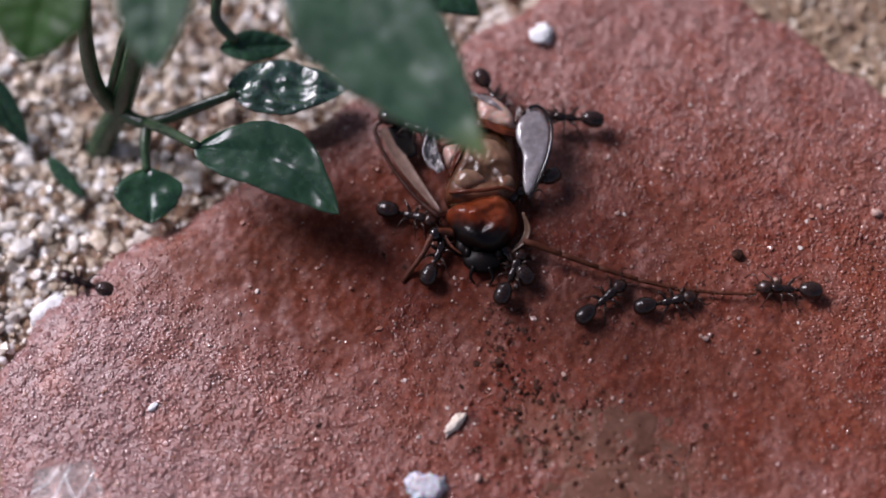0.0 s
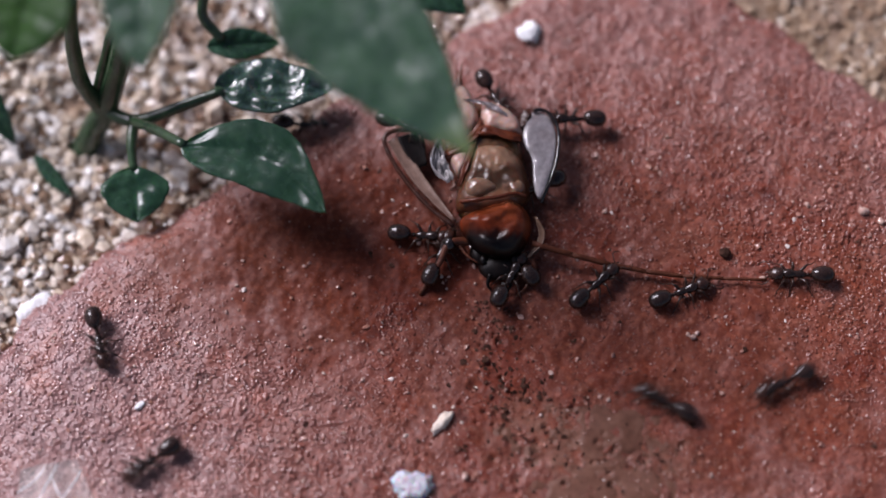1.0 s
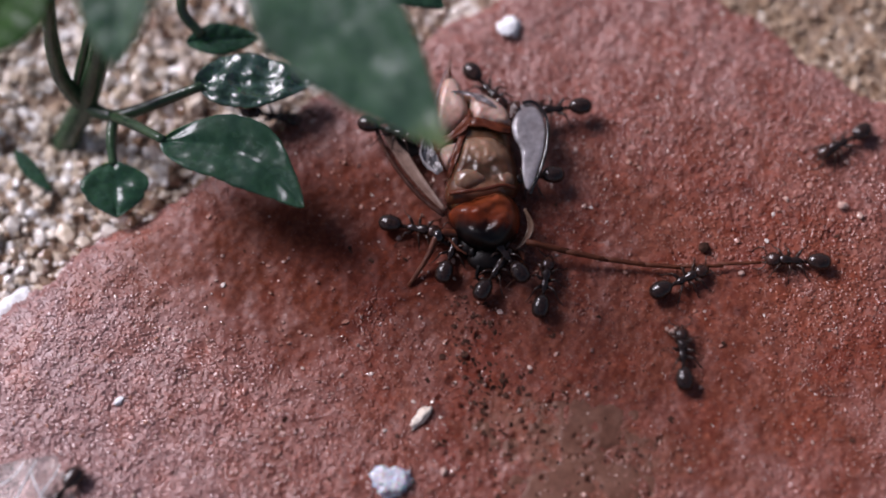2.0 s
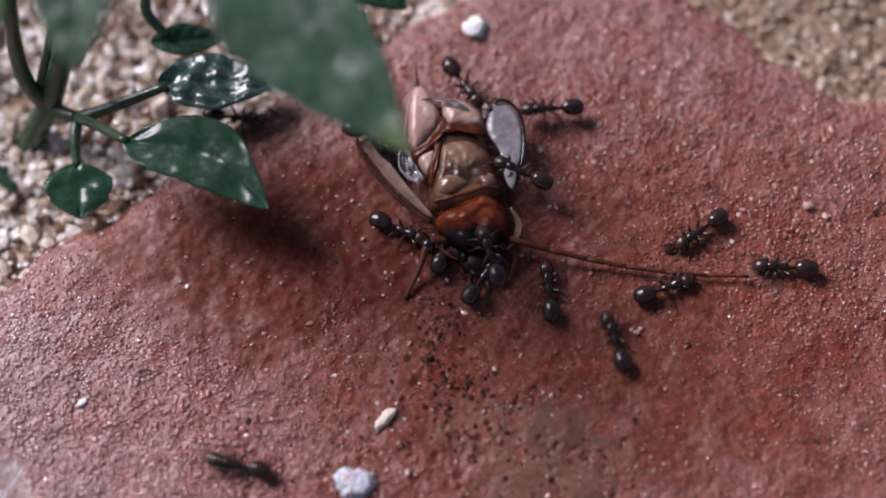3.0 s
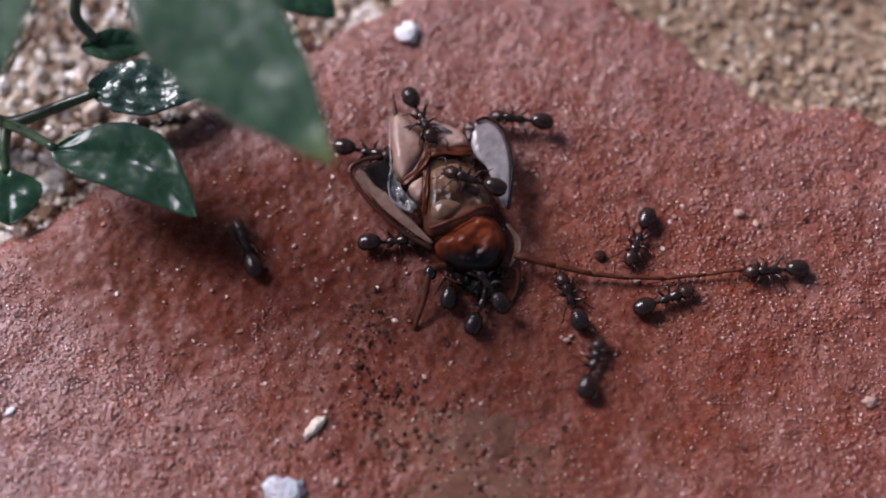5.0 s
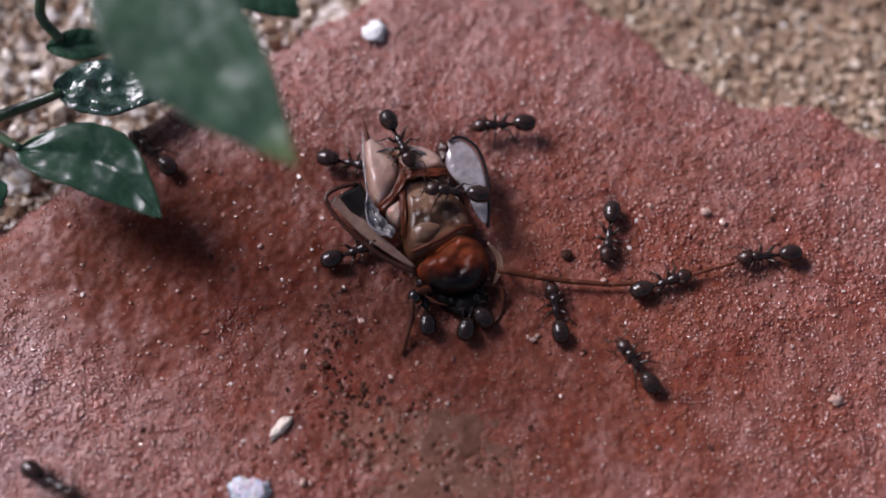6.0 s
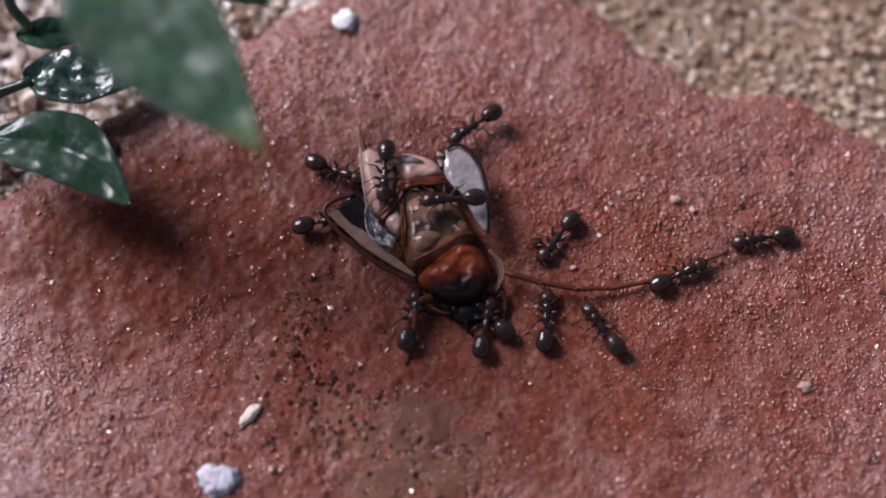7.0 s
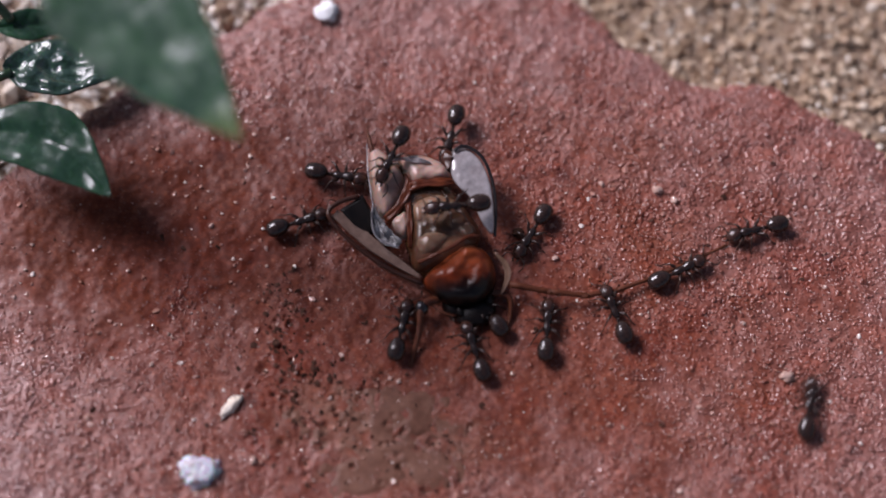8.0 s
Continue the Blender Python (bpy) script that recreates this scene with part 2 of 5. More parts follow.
def shield_material():
    """Orange-brown shell whose fore margin is black: the marking follows the shell's own length."""
    m, t, b = material("roach_shield", 0.32, 0.28)
    v = coords(t)
    sep = node(t, "SeparateXYZ")
    t.links.new(v, sep.inputs["Vector"])
    wob = t.nodes.new("ShaderNodeMath")
    wob.operation = "MULTIPLY_ADD"
    t.links.new(noise_of(t, v, 0.7, 3), wob.inputs[0])
    wob.inputs[1].default_value = 0.8
    slant = t.nodes.new("ShaderNodeMath")
    slant.operation = "MULTIPLY_ADD"
    t.links.new(sep.outputs["X"], slant.inputs[0])
    slant.inputs[1].default_value = 0.26
    t.links.new(sep.outputs["Y"], slant.inputs[2])
    t.links.new(slant.outputs[0], wob.inputs[2])
    scale = t.nodes.new("ShaderNodeMath")
    scale.operation = "MULTIPLY_ADD"
    t.links.new(wob.outputs[0], scale.inputs[0])
    scale.inputs[1].default_value, scale.inputs[2].default_value = 0.18, 0.20
    col = ramp(t, scale.outputs[0], [(0.29, (0.004, 0.002, 0.002)), (0.37, (0.030, 0.006, 0.002)), (0.46, (0.13, 0.022, 0.006)), (0.76, (0.18, 0.037, 0.010)), (0.93, (0.25, 0.105, 0.055))])
    spots = ramp(t, noise_of(t, v, 0.8, 4), [(0.36, (0.30, 0.18, 0.14)), (0.48, grey(1.0)), (0.62, (1.5, 1.25, 1.1))])
    t.links.new(mix(t, 0.7, col, spots, "MULTIPLY"), b.inputs["Base Color"])
    bump(t, b, noise_of(t, v, 1.0, 3), 0.16, 0.25)
    return m


def thorax_material():
    """Cross bands of cream, olive and amber that follow the body's length, blotched and wet."""
    m, t, b = material("roach_thorax", 0.36, 0.45)
    v = coords(t)
    sep = node(t, "SeparateXYZ")
    t.links.new(v, sep.inputs["Vector"])
    wob = t.nodes.new("ShaderNodeMath")
    wob.operation = "MULTIPLY_ADD"
    t.links.new(noise_of(t, v, 0.6, 4, 0.6), wob.inputs[0])
    wob.inputs[1].default_value = 2.6
    t.links.new(sep.outputs["Y"], wob.inputs[2])
    scale = t.nodes.new("ShaderNodeMath")
    scale.operation = "MULTIPLY_ADD"
    t.links.new(wob.outputs[0], scale.inputs[0])
    scale.inputs[1].default_value, scale.inputs[2].default_value = 0.15, -0.45
    col = ramp(t, scale.outputs[0], [(0.05, (0.15, 0.036, 0.014)), (0.16, (0.28, 0.115, 0.066)), (0.30, (0.36, 0.200, 0.120)), (0.37, (0.085, 0.040, 0.018)), (0.50, (0.10, 0.052, 0.024)), (0.61, (0.42, 0.280, 0.195)), (0.85, (0.48, 0.340, 0.245))])
    across = t.nodes.new("ShaderNodeMath")           # brown flanks
    across.operation = "ABSOLUTE"
    t.links.new(sep.outputs["X"], across.inputs[0])
    flank = t.nodes.new("ShaderNodeMapRange")
    flank.inputs["From Min"].default_value, flank.inputs["From Max"].default_value, flank.inputs["To Max"].default_value = 0.9, 2.2, 0.85
    t.links.new(across.outputs[0], flank.inputs["Value"])
    col = mix(t, flank.outputs["Result"], col, (0.15, 0.062, 0.026))
    spots = ramp(t, noise_of(t, v, 0.75, 5, 0.65), [(0.34, (0.45, 0.30, 0.20)), (0.48, grey(1.0)), (0.64, (1.10, 1.06, 1.02))])
    col = mix(t, 1.0, mix(t, 0.8, col, spots, "MULTIPLY"), (0.56, 0.46, 0.40), "MULTIPLY")
    t.links.new(col, b.inputs["Base Color"])
    b.inputs["Coat Weight"].default_value = 0.08
    b.inputs["Subsurface Weight"].default_value = 0.25
    b.inputs["Subsurface Scale"].default_value = 0.0008
    bump(t, b, noise_of(t, v, 0.8, 2), 0.12, 0.25)
    return m


M_SHIELD = shield_material()
M_BODY = plain_material("roach_body", (0.020, 0.008, 0.003), (0.13, 0.058, 0.024), 0.55, 0.24, 0.5, 0.6, 1.6, 0.15, 0.0, 0.2)
M_BELLY = plain_material("roach_plate", (0.30, 0.145, 0.105), (0.60, 0.42, 0.345), 0.38, 0.32, 0.45, 0.12, 1.0, 0.10, 0.0, 0.35)
M_MESO = plain_material("roach_wrinkled", (0.085, 0.026, 0.010), (0.36, 0.185, 0.115), 0.5, 0.22, 0.5, 0.8, 1.3, 0.25, 0.0, 0.2)
M_THORAX = thorax_material()
M_BAND = plain_material("roach_seam", (0.075, 0.014, 0.005), (0.150, 0.034, 0.011), 1.2, 0.38, 0.3, 0.1, 3.0, 0.0)
M_RIM = plain_material("roach_rim", (0.026, 0.008, 0.005), (0.060, 0.018, 0.009), 1.2, 0.34, 0.35, 0.3, 3.0, 0.0)
M_DARK = plain_material("roach_dark", (0.003, 0.002, 0.002), (0.009, 0.005, 0.004), 1.5, 0.45, 0.22, 0.2, 3.0, 0.0)
M_GLOSS = plain_material("roach_gloss", (0.005, 0.003, 0.003), (0.014, 0.008, 0.007), 1.5, 0.14, 0.6, 0.1, 3.0, 0.3)
M_TEGMEN = plain_material("roach_wingcase", (0.13, 0.070, 0.050), (0.26, 0.165, 0.125), 0.8, 0.3, 0.5, 0.3, 3.0, 0.2)
M_WING = plain_material("roach_wing", (0.26, 0.225, 0.225), (0.52, 0.48, 0.49), 0.6, 0.13, 0.6, 0.7, 1.0, 0.30, 0.10)
M_WING.node_tree.nodes["Principled BSDF"].inputs["Alpha"].default_value = 0.78
M_SILVER = plain_material("roach_membrane", (0.10, 0.085, 0.080), (0.50, 0.48, 0.48), 1.6, 0.10, 0.6, 1.0, 1.6, 0.9)
M_LOBE = plain_material("roach_lobe", (0.12, 0.050, 0.026), (0.29, 0.175, 0.112), 0.7, 0.28, 0.5, 0.2, 1.4, 0.15, 0.0, 0.35)
M_MARGIN = plain_material("roach_margin", (0.11, 0.055, 0.032), (0.22, 0.130, 0.085), 0.8, 0.3, 0.4, 0.2, 3.0, 0.1)
M_FEELER = plain_material("roach_feeler", (0.070, 0.018, 0.008), (0.120, 0.034, 0.014), 1.2, 0.6, 0.2, 0.3, 4.0, 0.0)
M_LEG = plain_material("roach_leg", (0.060, 0.014, 0.006), (0.130, 0.036, 0.014), 1.2, 0.42, 0.35, 0.5, 4.0, 0.0)


# ---- mesh helpers (all lengths in millimetres) ----
def vnoise(x, y, seed=0):
    """Smooth value noise on arrays, 0 to 1."""
    xi, yi = np.floor(x).astype(np.int64), np.floor(y).astype(np.int64)
    fx, fy = x - xi, y - yi
    fx, fy = fx * fx * (3 - 2 * fx), fy * fy * (3 - 2 * fy)

    def h(a, b):
        n = (a * 374761393 + b * 668265263 + seed * 982451653) & 0x7FFFFFFF
        n = ((n ^ (n >> 13)) * 1274126177) & 0x7FFFFFFF
        return ((n ^ (n >> 16)) & 0xFFFF) / 65535.0

    top = h(xi, yi) * (1 - fx) + h(xi + 1, yi) * fx
    bot = h(xi, yi + 1) * (1 - fx) + h(xi + 1, yi + 1) * fx
    return top * (1 - fy) + bot * fy


def mesh_from(name, verts, faces, mat, smooth=True):
    me = bpy.data.meshes.new(name)
    me.from_pydata((np.asarray(verts, dtype=float) * MM).tolist(), [], faces if isinstance(faces, list) else faces.tolist())
    me.materials.append(mat)
    if smooth:
        me.shade_smooth()
    me.update()
    return me


def thing(name, label, category, m=None, group="", kind=""):
    ob = new(name)
    ob.empty_display_size = 0.001
    if m is not None:
        ob.matrix_basis = m
    return tagged(ob, label, category, group, kind)


def part_of(name, me, parent, label="", at=None):
    ob = new(name, me)
    ob.parent = parent
    if at is not None:
        ob.matrix_basis = at
    if label:
        ob["label"] = label
    return ob


def spin(profile, n=14, squash=1.0):
    """Vertices and faces of a body turned round the x axis; profile: (x, radius) from end to end; squash: height over width."""
    vs, fs = [(profile[0][0], 0, 0)], []
    for x, r in profile[1:-1]:
        for k in range(n):
            a = 2 * math.pi * k / n
            vs.append((x, r * math.cos(a), r * math.sin(a) * squash))
    vs.append((profile[-1][0], 0, 0))
    rings, last = len(profile) - 2, len(vs) - 1
    for k in range(n):
        fs.append((0, 1 + (k + 1) % n, 1 + k))
        for i in range(rings - 1):
            a, b = 1 + i * n, 1 + (i + 1) * n
            fs.append((a + k, a + (k + 1) % n, b + (k + 1) % n, b + k))
        a = 1 + (rings - 1) * n
        fs.append((a + k, a + (k + 1) % n, last))
    return np.array(vs, dtype=float), fs


def egg(x0, x1, r, squash=1.0, bias=0.5, rings=9, n=14):
    """An egg from x0 to x1 of radius r, widest at bias."""
    prof = []
    for i in range(rings + 1):
        u = i / rings
        s = math.sin(math.pi * u ** (math.log(0.5) / math.log(bias)))
        prof.append((x0 + (x1 - x0) * (0.5 - 0.5 * math.cos(math.pi * u)), max(r * s, 0.0)))
    return spin(prof, n, squash)


def tube(points, radii, n=8):
    """A tapered tube through points."""
    pts = [Vector(p) for p in points]
    vs, fs = [], []
    side = Vector((0.13, 0.31, 1.0))
    for i, p in enumerate(pts):
        d = (pts[min(i + 1, len(pts) - 1)] - pts[max(i - 1, 0)]).normalized()
        a = d.cross(side).normalized()
        b = d.cross(a)
        for k in range(n):
            w = 2 * math.pi * k / n
            vs.append(tuple(p + (a * math.cos(w) + b * math.sin(w)) * radii[i]))
    for i in range(len(pts) - 1):
        for k in range(n):
            fs.append((i * n + k, i * n + (k + 1) % n, (i + 1) * n + (k + 1) % n, (i + 1) * n + k))
    fs.append(tuple(range(n - 1, -1, -1)))
    fs.append(tuple((len(pts) - 1) * n + k for k in range(n)))
    return vs, fs


def curve(points, steps=6):
    """A smooth line through points (Catmull-Rom)."""
    p = [Vector(q) for q in points]
    p = [p[0] * 2 - p[1], *p, p[-1] * 2 - p[-2]]
    out = []
    for i in range(1, len(p) - 2):
        for s in range(steps):
            u = s / steps
            out.append(0.5 * ((2 * p[i]) + (p[i + 1] - p[i - 1]) * u + (2 * p[i - 1] - 5 * p[i] + 4 * p[i + 1] - p[i + 2]) * u * u + (3 * p[i] - p[i - 1] - 3 * p[i + 1] + p[i + 2]) * u ** 3))
    out.append(p[-2])
    return out


def join(*pieces):
    vs, fs = [], []
    for v, f in pieces:
        o = len(vs)
        vs.extend([tuple(q) for q in v])
        fs.extend([tuple(i + o for i in face) for face in f])
    return vs, fs


def lump(size, seed, rough=0.25, level=2):
    """A broken, rounded grain: size is (x, y, z) in millimetres, resting on z = 0."""
    bm = bmesh.new()
    bmesh.ops.create_icosphere(bm, subdivisions=level, radius=1.0)
    off = Vector((seed * 3.7, seed * 1.3, seed * 7.1))
    for v in bm.verts:
        k = 1 + rough * noise.noise(v.co * 1.1 + off) + rough * 0.7 * noise.noise(v.co * 2.7 + off) + rough * 0.4 * noise.noise(v.co * 6.0 + off)
        v.co = Vector((v.co.x * size[0] / 2, v.co.y * size[1] / 2, v.co.z * size[2] / 2)) * k
    low = min(v.co.z for v in bm.verts)
    vs = [(v.co.x, v.co.y, v.co.z - low) for v in bm.verts]
    fs = [tuple(v.index for v in f.verts) for f in bm.faces]
    bm.free()
    return vs, fs


# ---- the flat stone ----
OUTLINE = [(-34.9, -31.0), (-35.2, -19.8), (-35.0, -15.4), (-36.2, -11.0), (-35.7, -7.4), (-33.4, -4.1), (-30.2, -1.5), (-28.2, 0.4), (-25.4, 1.8), (-21.4, 4.2),
           (-17.0, 8.2), (-13.4, 10.8), (-8.0, 14.2), (-4.0, 16.6), (0.6, 19.3), (5.5, 21.3), (11.0, 20.9), (15.6, 18.4), (18.2, 16.4), (21.0, 13.6),
           (24.2, 11.3), (27.0, 10.5), (31.5, 10.1), (35.6, 7.6), (38.2, 5.5), (42.0, 0.4), (44.5, -8.0), (44.0, -20.0), (41.0, -31.0)]


def inside_distance(x, y):
    """Distance from the stone's rim, positive inside."""
    best = np.full(x.shape, 1e9)
    odd = np.zeros(x.shape, dtype=bool)
    for (ax, ay), (bx, by) in zip(OUTLINE, OUTLINE[1:] + OUTLINE[:1]):
        dx, dy = bx - ax, by - ay
        u = np.clip(((x - ax) * dx + (y - ay) * dy) / (dx * dx + dy * dy), 0, 1)
        best = np.minimum(best, np.hypot(x - ax - u * dx, y - ay - u * dy))
        cross = ((ay > y) != (by > y)) & (x < dx * (y - ay) / (dy if dy else 1e-9) + ax)
        odd ^= cross
    return np.where(odd, best, -best)


# worn pits in the slab: x, y, radius
PITS = [(-2.0, -6.6, 0.34), (-3.7, -9.6, 0.46), (-1.4, -9.9, 0.26), (-1.6, -11.4, 0.23), (0.2, -13.4, 0.32), (1.3, -13.2, 0.26), (-4.1, -14.4, 0.26), (-2.5, -14.4, 0.32),
        (0.0, -14.7, 0.43), (7.1, -14.5, 0.37), (8.7, -17.0, 0.32), (6.5, -17.7, 0.32), (2.6, -11.0, 0.23), (-1.0, -15.7, 0.37), (-1.0, -16.5, 0.26), (-2.7, -8.1, 0.20),
        (-2.0, -9.0, 0.20), (-0.6, -10.5, 0.20), (3.8, -14.6, 0.20), (4.9, -16.1, 0.23), (0.8, -12.3, 0.23), (2.0, -16.0, 0.23), (-3.6, -12.0, 0.17)]
PIT_RNG = np.random.default_rng(77)
PITS += [(PIT_RNG.normal(cx, sx), PIT_RNG.normal(cy, sy), PIT_RNG.uniform(0.12, 0.24))
         for cx, cy, sx, sy, n in ((-2.2, -8.0, 0.7, 1.8, 9), (0.0, -12.6, 2.6, 1.8, 16), (5.0, -15.6, 2.4, 1.5, 10)) for _ in range(n)]


def pitted(x, y, z):
    for px, py, pr in PITS:
        q = ((x - px) ** 2 + (y - py) ** 2) / (pr * pr)
        z = z - 0.20 * np.exp(-q * 1.3) + 0.05 * np.exp(-(np.sqrt(q) - 1.35) ** 2 * 9)
    return z


def broad_height(x, y):
    return 0.30 * (vnoise(x * 0.11, y * 0.11, 1) - 0.5) + 0.14 * (vnoise(x * 0.37, y * 0.37, 2) - 0.5) + 0.16 * (vnoise(x * 0.9, y * 0.9, 3) - 0.5)


def stone_height(x, y):
    """The stone's upper face: rounded rim, hollows, grain."""
    d = inside_distance(x, y) + 0.9 * (vnoise(x * 0.45, y * 0.45, 5) - 0.5) + 0.35 * (vnoise(x * 1.6, y * 1.6, 6) - 0.5)
    r = 2.2 + 5.0 * np.clip((-x - 22) / 10, 0, 1)
    k = np.clip(d / r, 0, 1)
    z = -(1 - np.sqrt(1 - (1 - k) ** 2)) * (1.0 + 0.22 * (r - 2.2))
    z = np.where(d < 0, z + d * 3.2, z)
    z = z + broad_height(x, y) + 0.10 * (vnoise(x * 1.6, y * 1.6, 4) - 0.5) + 0.08 * (vnoise(x * 2.7 + 0.3 * y, y * 2.7, 7) - 0.5) + 0.05 * (vnoise(x * 4.1, y * 4.1 - x, 8) - 0.5)
    pit = vnoise(x * 0.8, y * 0.8, 9)
    z = z - 0.5 * np.clip(pit - 0.83, 0, 1)
    return pitted(x, y, z), d


def build_stone():
    xs, ys = np.arange(-39.5, 47.0, 0.12), np.arange(-27.0, 23.5, 0.12)
    gx, gy = np.meshgrid(xs, ys)
    z, d = stone_height(gx, gy)
    z = np.maximum(z, -9.0)
    nx, ny = len(xs), len(ys)
    idx = np.arange(nx * ny).reshape(ny, nx)
    keep = (np.maximum(d[:-1, :-1], d[1:, 1:]) > -2.4).ravel()
    quads = np.stack([idx[:-1, :-1], idx[:-1, 1:], idx[1:, 1:], idx[1:, :-1]], -1).reshape(-1, 4)[keep]
    used = np.unique(quads)
    lut = np.zeros(nx * ny, dtype=np.int64)
    lut[used] = np.arange(len(used))
    verts = np.stack([gx.ravel(), gy.ravel(), z.ravel()], 1)[used]
    me = bpy.data.meshes.new("flat_stone")
    quads = lut[quads]
    me.vertices.add(len(verts))
    me.vertices.foreach_set("co", (verts * MM).ravel())
    me.loops.add(quads.size)
    me.loops.foreach_set("vertex_index", quads.ravel().astype(np.int32))
    me.polygons.add(len(quads))
    me.polygons.foreach_set("loop_start", np.arange(0, quads.size, 4, dtype=np.int32))
    me.update(calc_edges=True)
    me.shade_smooth()
    me.materials.append(M_STONE)
    return tagged(new("flat_stone", me), "flat reddish-brown sandstone slab with grainy, damp-stained top", "stone", kind="structure")


def height_at(x, y):
    return float(stone_height(np.array([x]), np.array([y]))[0][0])


GROUND_Z = -3.4


def build_ground():
    fine = np.arange(-60, 60.1, 1.0)
    far = 60 * np.cumprod(np.full(32, 1.24))
    far = far * 25000 / far[-1] + 60
    line = np.concatenate([-far[::-1], fine, far])
    gx, gy = np.meshgrid(line, line)
    z = GROUND_Z + 0.9 * (vnoise(gx * 0.16, gy * 0.16, 21) - 0.5) + 0.4 * (vnoise(gx * 0.5, gy * 0.5, 22) - 0.5)
    n = len(line)
    idx = np.arange(n * n).reshape(n, n)
    quads = np.stack([idx[:-1, :-1], idx[:-1, 1:], idx[1:, 1:], idx[1:, :-1]], -1).reshape(-1, 4)
    me = mesh_from("ground", np.stack([gx.ravel(), gy.ravel(), z.ravel()], 1), quads, M_SAND)
    return tagged(new("ground", me), "pale tan sandy ground around the slab", "ground", kind="structure")


def low_dome(n=6):
    """A low round grain with no underside: its top, a shoulder and a skirt."""
    vs = [(0, 0, 0.5)]
    for r, z in ((0.34, 0.36), (0.52, -0.10)):
        vs += [(r * math.cos(2 * math.pi * k / n + z), r * math.sin(2 * math.pi * k / n + z), z) for k in range(n)]
    tris = []
    for k in range(n):
        a, b, c, d = 1 + k, 1 + (k + 1) % n, 1 + n + k, 1 + n + (k + 1) % n
        tris += [(0, a, b), (a, c, d), (a, d, b)]
    return np.array(vs), np.array(tris)


def scatter(name, places, sizes, seed, mat, level=1, flat=0.75, smooth=False):
    """Many grains in one mesh; level 0: low domes that sit in a face."""
    rng = np.random.default_rng(seed)
    if level:
        bm = bmesh.new()
        bmesh.ops.create_icosphere(bm, subdivisions=level, radius=0.5)
        unit = np.array([v.co[:] for v in bm.verts])
        tri = np.array([[v.index for v in f.verts] for f in bm.faces])
        bm.free()
    else:
        unit, tri = low_dome()
    n, c = len(places), len(unit)
    size, place = np.asarray(sizes)[:, None], np.asarray(places)
    k = unit[None] * (1 + rng.uniform(-0.36, 0.30, (n, c, 1)))
    k = k * (size * np.stack([rng.uniform(0.75, 1.35, n), rng.uniform(0.7, 1.1, n), flat * rng.uniform(0.7, 1.1, n)], 1))[:, None, :]
    tx, ty, tz = rng.uniform(-0.6, 0.6, n)[:, None], rng.uniform(-0.6, 0.6, n)[:, None], rng.uniform(0, 6.28, n)[:, None]
    px, py, pz = k[..., 0], k[..., 1], k[..., 2]
    py, pz = py * np.cos(tx) - pz * np.sin(tx), py * np.sin(tx) + pz * np.cos(tx)
    px, pz = px * np.cos(ty) + pz * np.sin(ty), pz * np.cos(ty) - px * np.sin(ty)
    px, py = px * np.cos(tz) - py * np.sin(tz), px * np.sin(tz) + py * np.cos(tz)
    verts = (np.stack([px, py, pz], -1) + place[:, None, :]).reshape(-1, 3)
    faces = (tri[None] + (np.arange(n) * c)[:, None, None]).reshape(-1, 3)
    me = bpy.data.meshes.new(name)
    me.vertices.add(len(verts))
    me.vertices.foreach_set("co", (verts * MM).ravel())
    me.loops.add(faces.size)
    me.loops.foreach_set("vertex_index", faces.ravel().astype(np.int32))
    me.polygons.add(len(faces))
    me.polygons.foreach_set("loop_start", np.arange(0, faces.size, 3, dtype=np.int32))
    me.update(calc_edges=True)
    if smooth:
        me.shade_smooth()
    else:
        me.shade_flat()
    me.materials.append(mat)
    return new(name, me)


def build_gravel():
    """Coarse pale grit by the plant; finer tan sand beyond the slab's far rim."""
    rng = np.random.default_rng(4)
    n = 36000
    x, y = rng.uniform(-46, 50, n), rng.uniform(-18, 34, n)
    d = inside_distance(x, y)
    keep = (d < -0.2) & (y > -14 + 0.25 * np.abs(x) - 8)
    x, y, d = x[keep], y[keep], d[keep]
    z = GROUND_Z + 0.9 * (vnoise(x * 0.16, y * 0.16, 21) - 0.5) + 0.4 * (vnoise(x * 0.5, y * 0.5, 22) - 0.5) + rng.uniform(-0.1, 0.45, len(x))
    fine = x + 4.0 * (vnoise(x * 0.3, y * 0.3, 23) - 0.5) > 4.0
    s = 0.30 + 1.0 * rng.uniform(0, 1, len(x)) ** 3.0 + 0.8 * (rng.uniform(0, 1, len(x)) > 0.975)
    s = np.where(fine, 0.32 + 0.45 * rng.uniform(0, 1, len(x)) ** 2.5, s)
    place = np.stack([x, y, z], 1)
    tagged(scatter("gravel", place[~fine], s[~fine], 5, M_GRAVEL, 1, 0.75), "coarse pale sand and fine gravel of cream and brown grains", "gravel", kind="stuff")
    tagged(scatter("sand", place[fine], s[fine], 6, M_TAN_SAND, 1, 0.8), "fine tan sand with a few pale grains beyond the slab", "sand", kind="stuff")


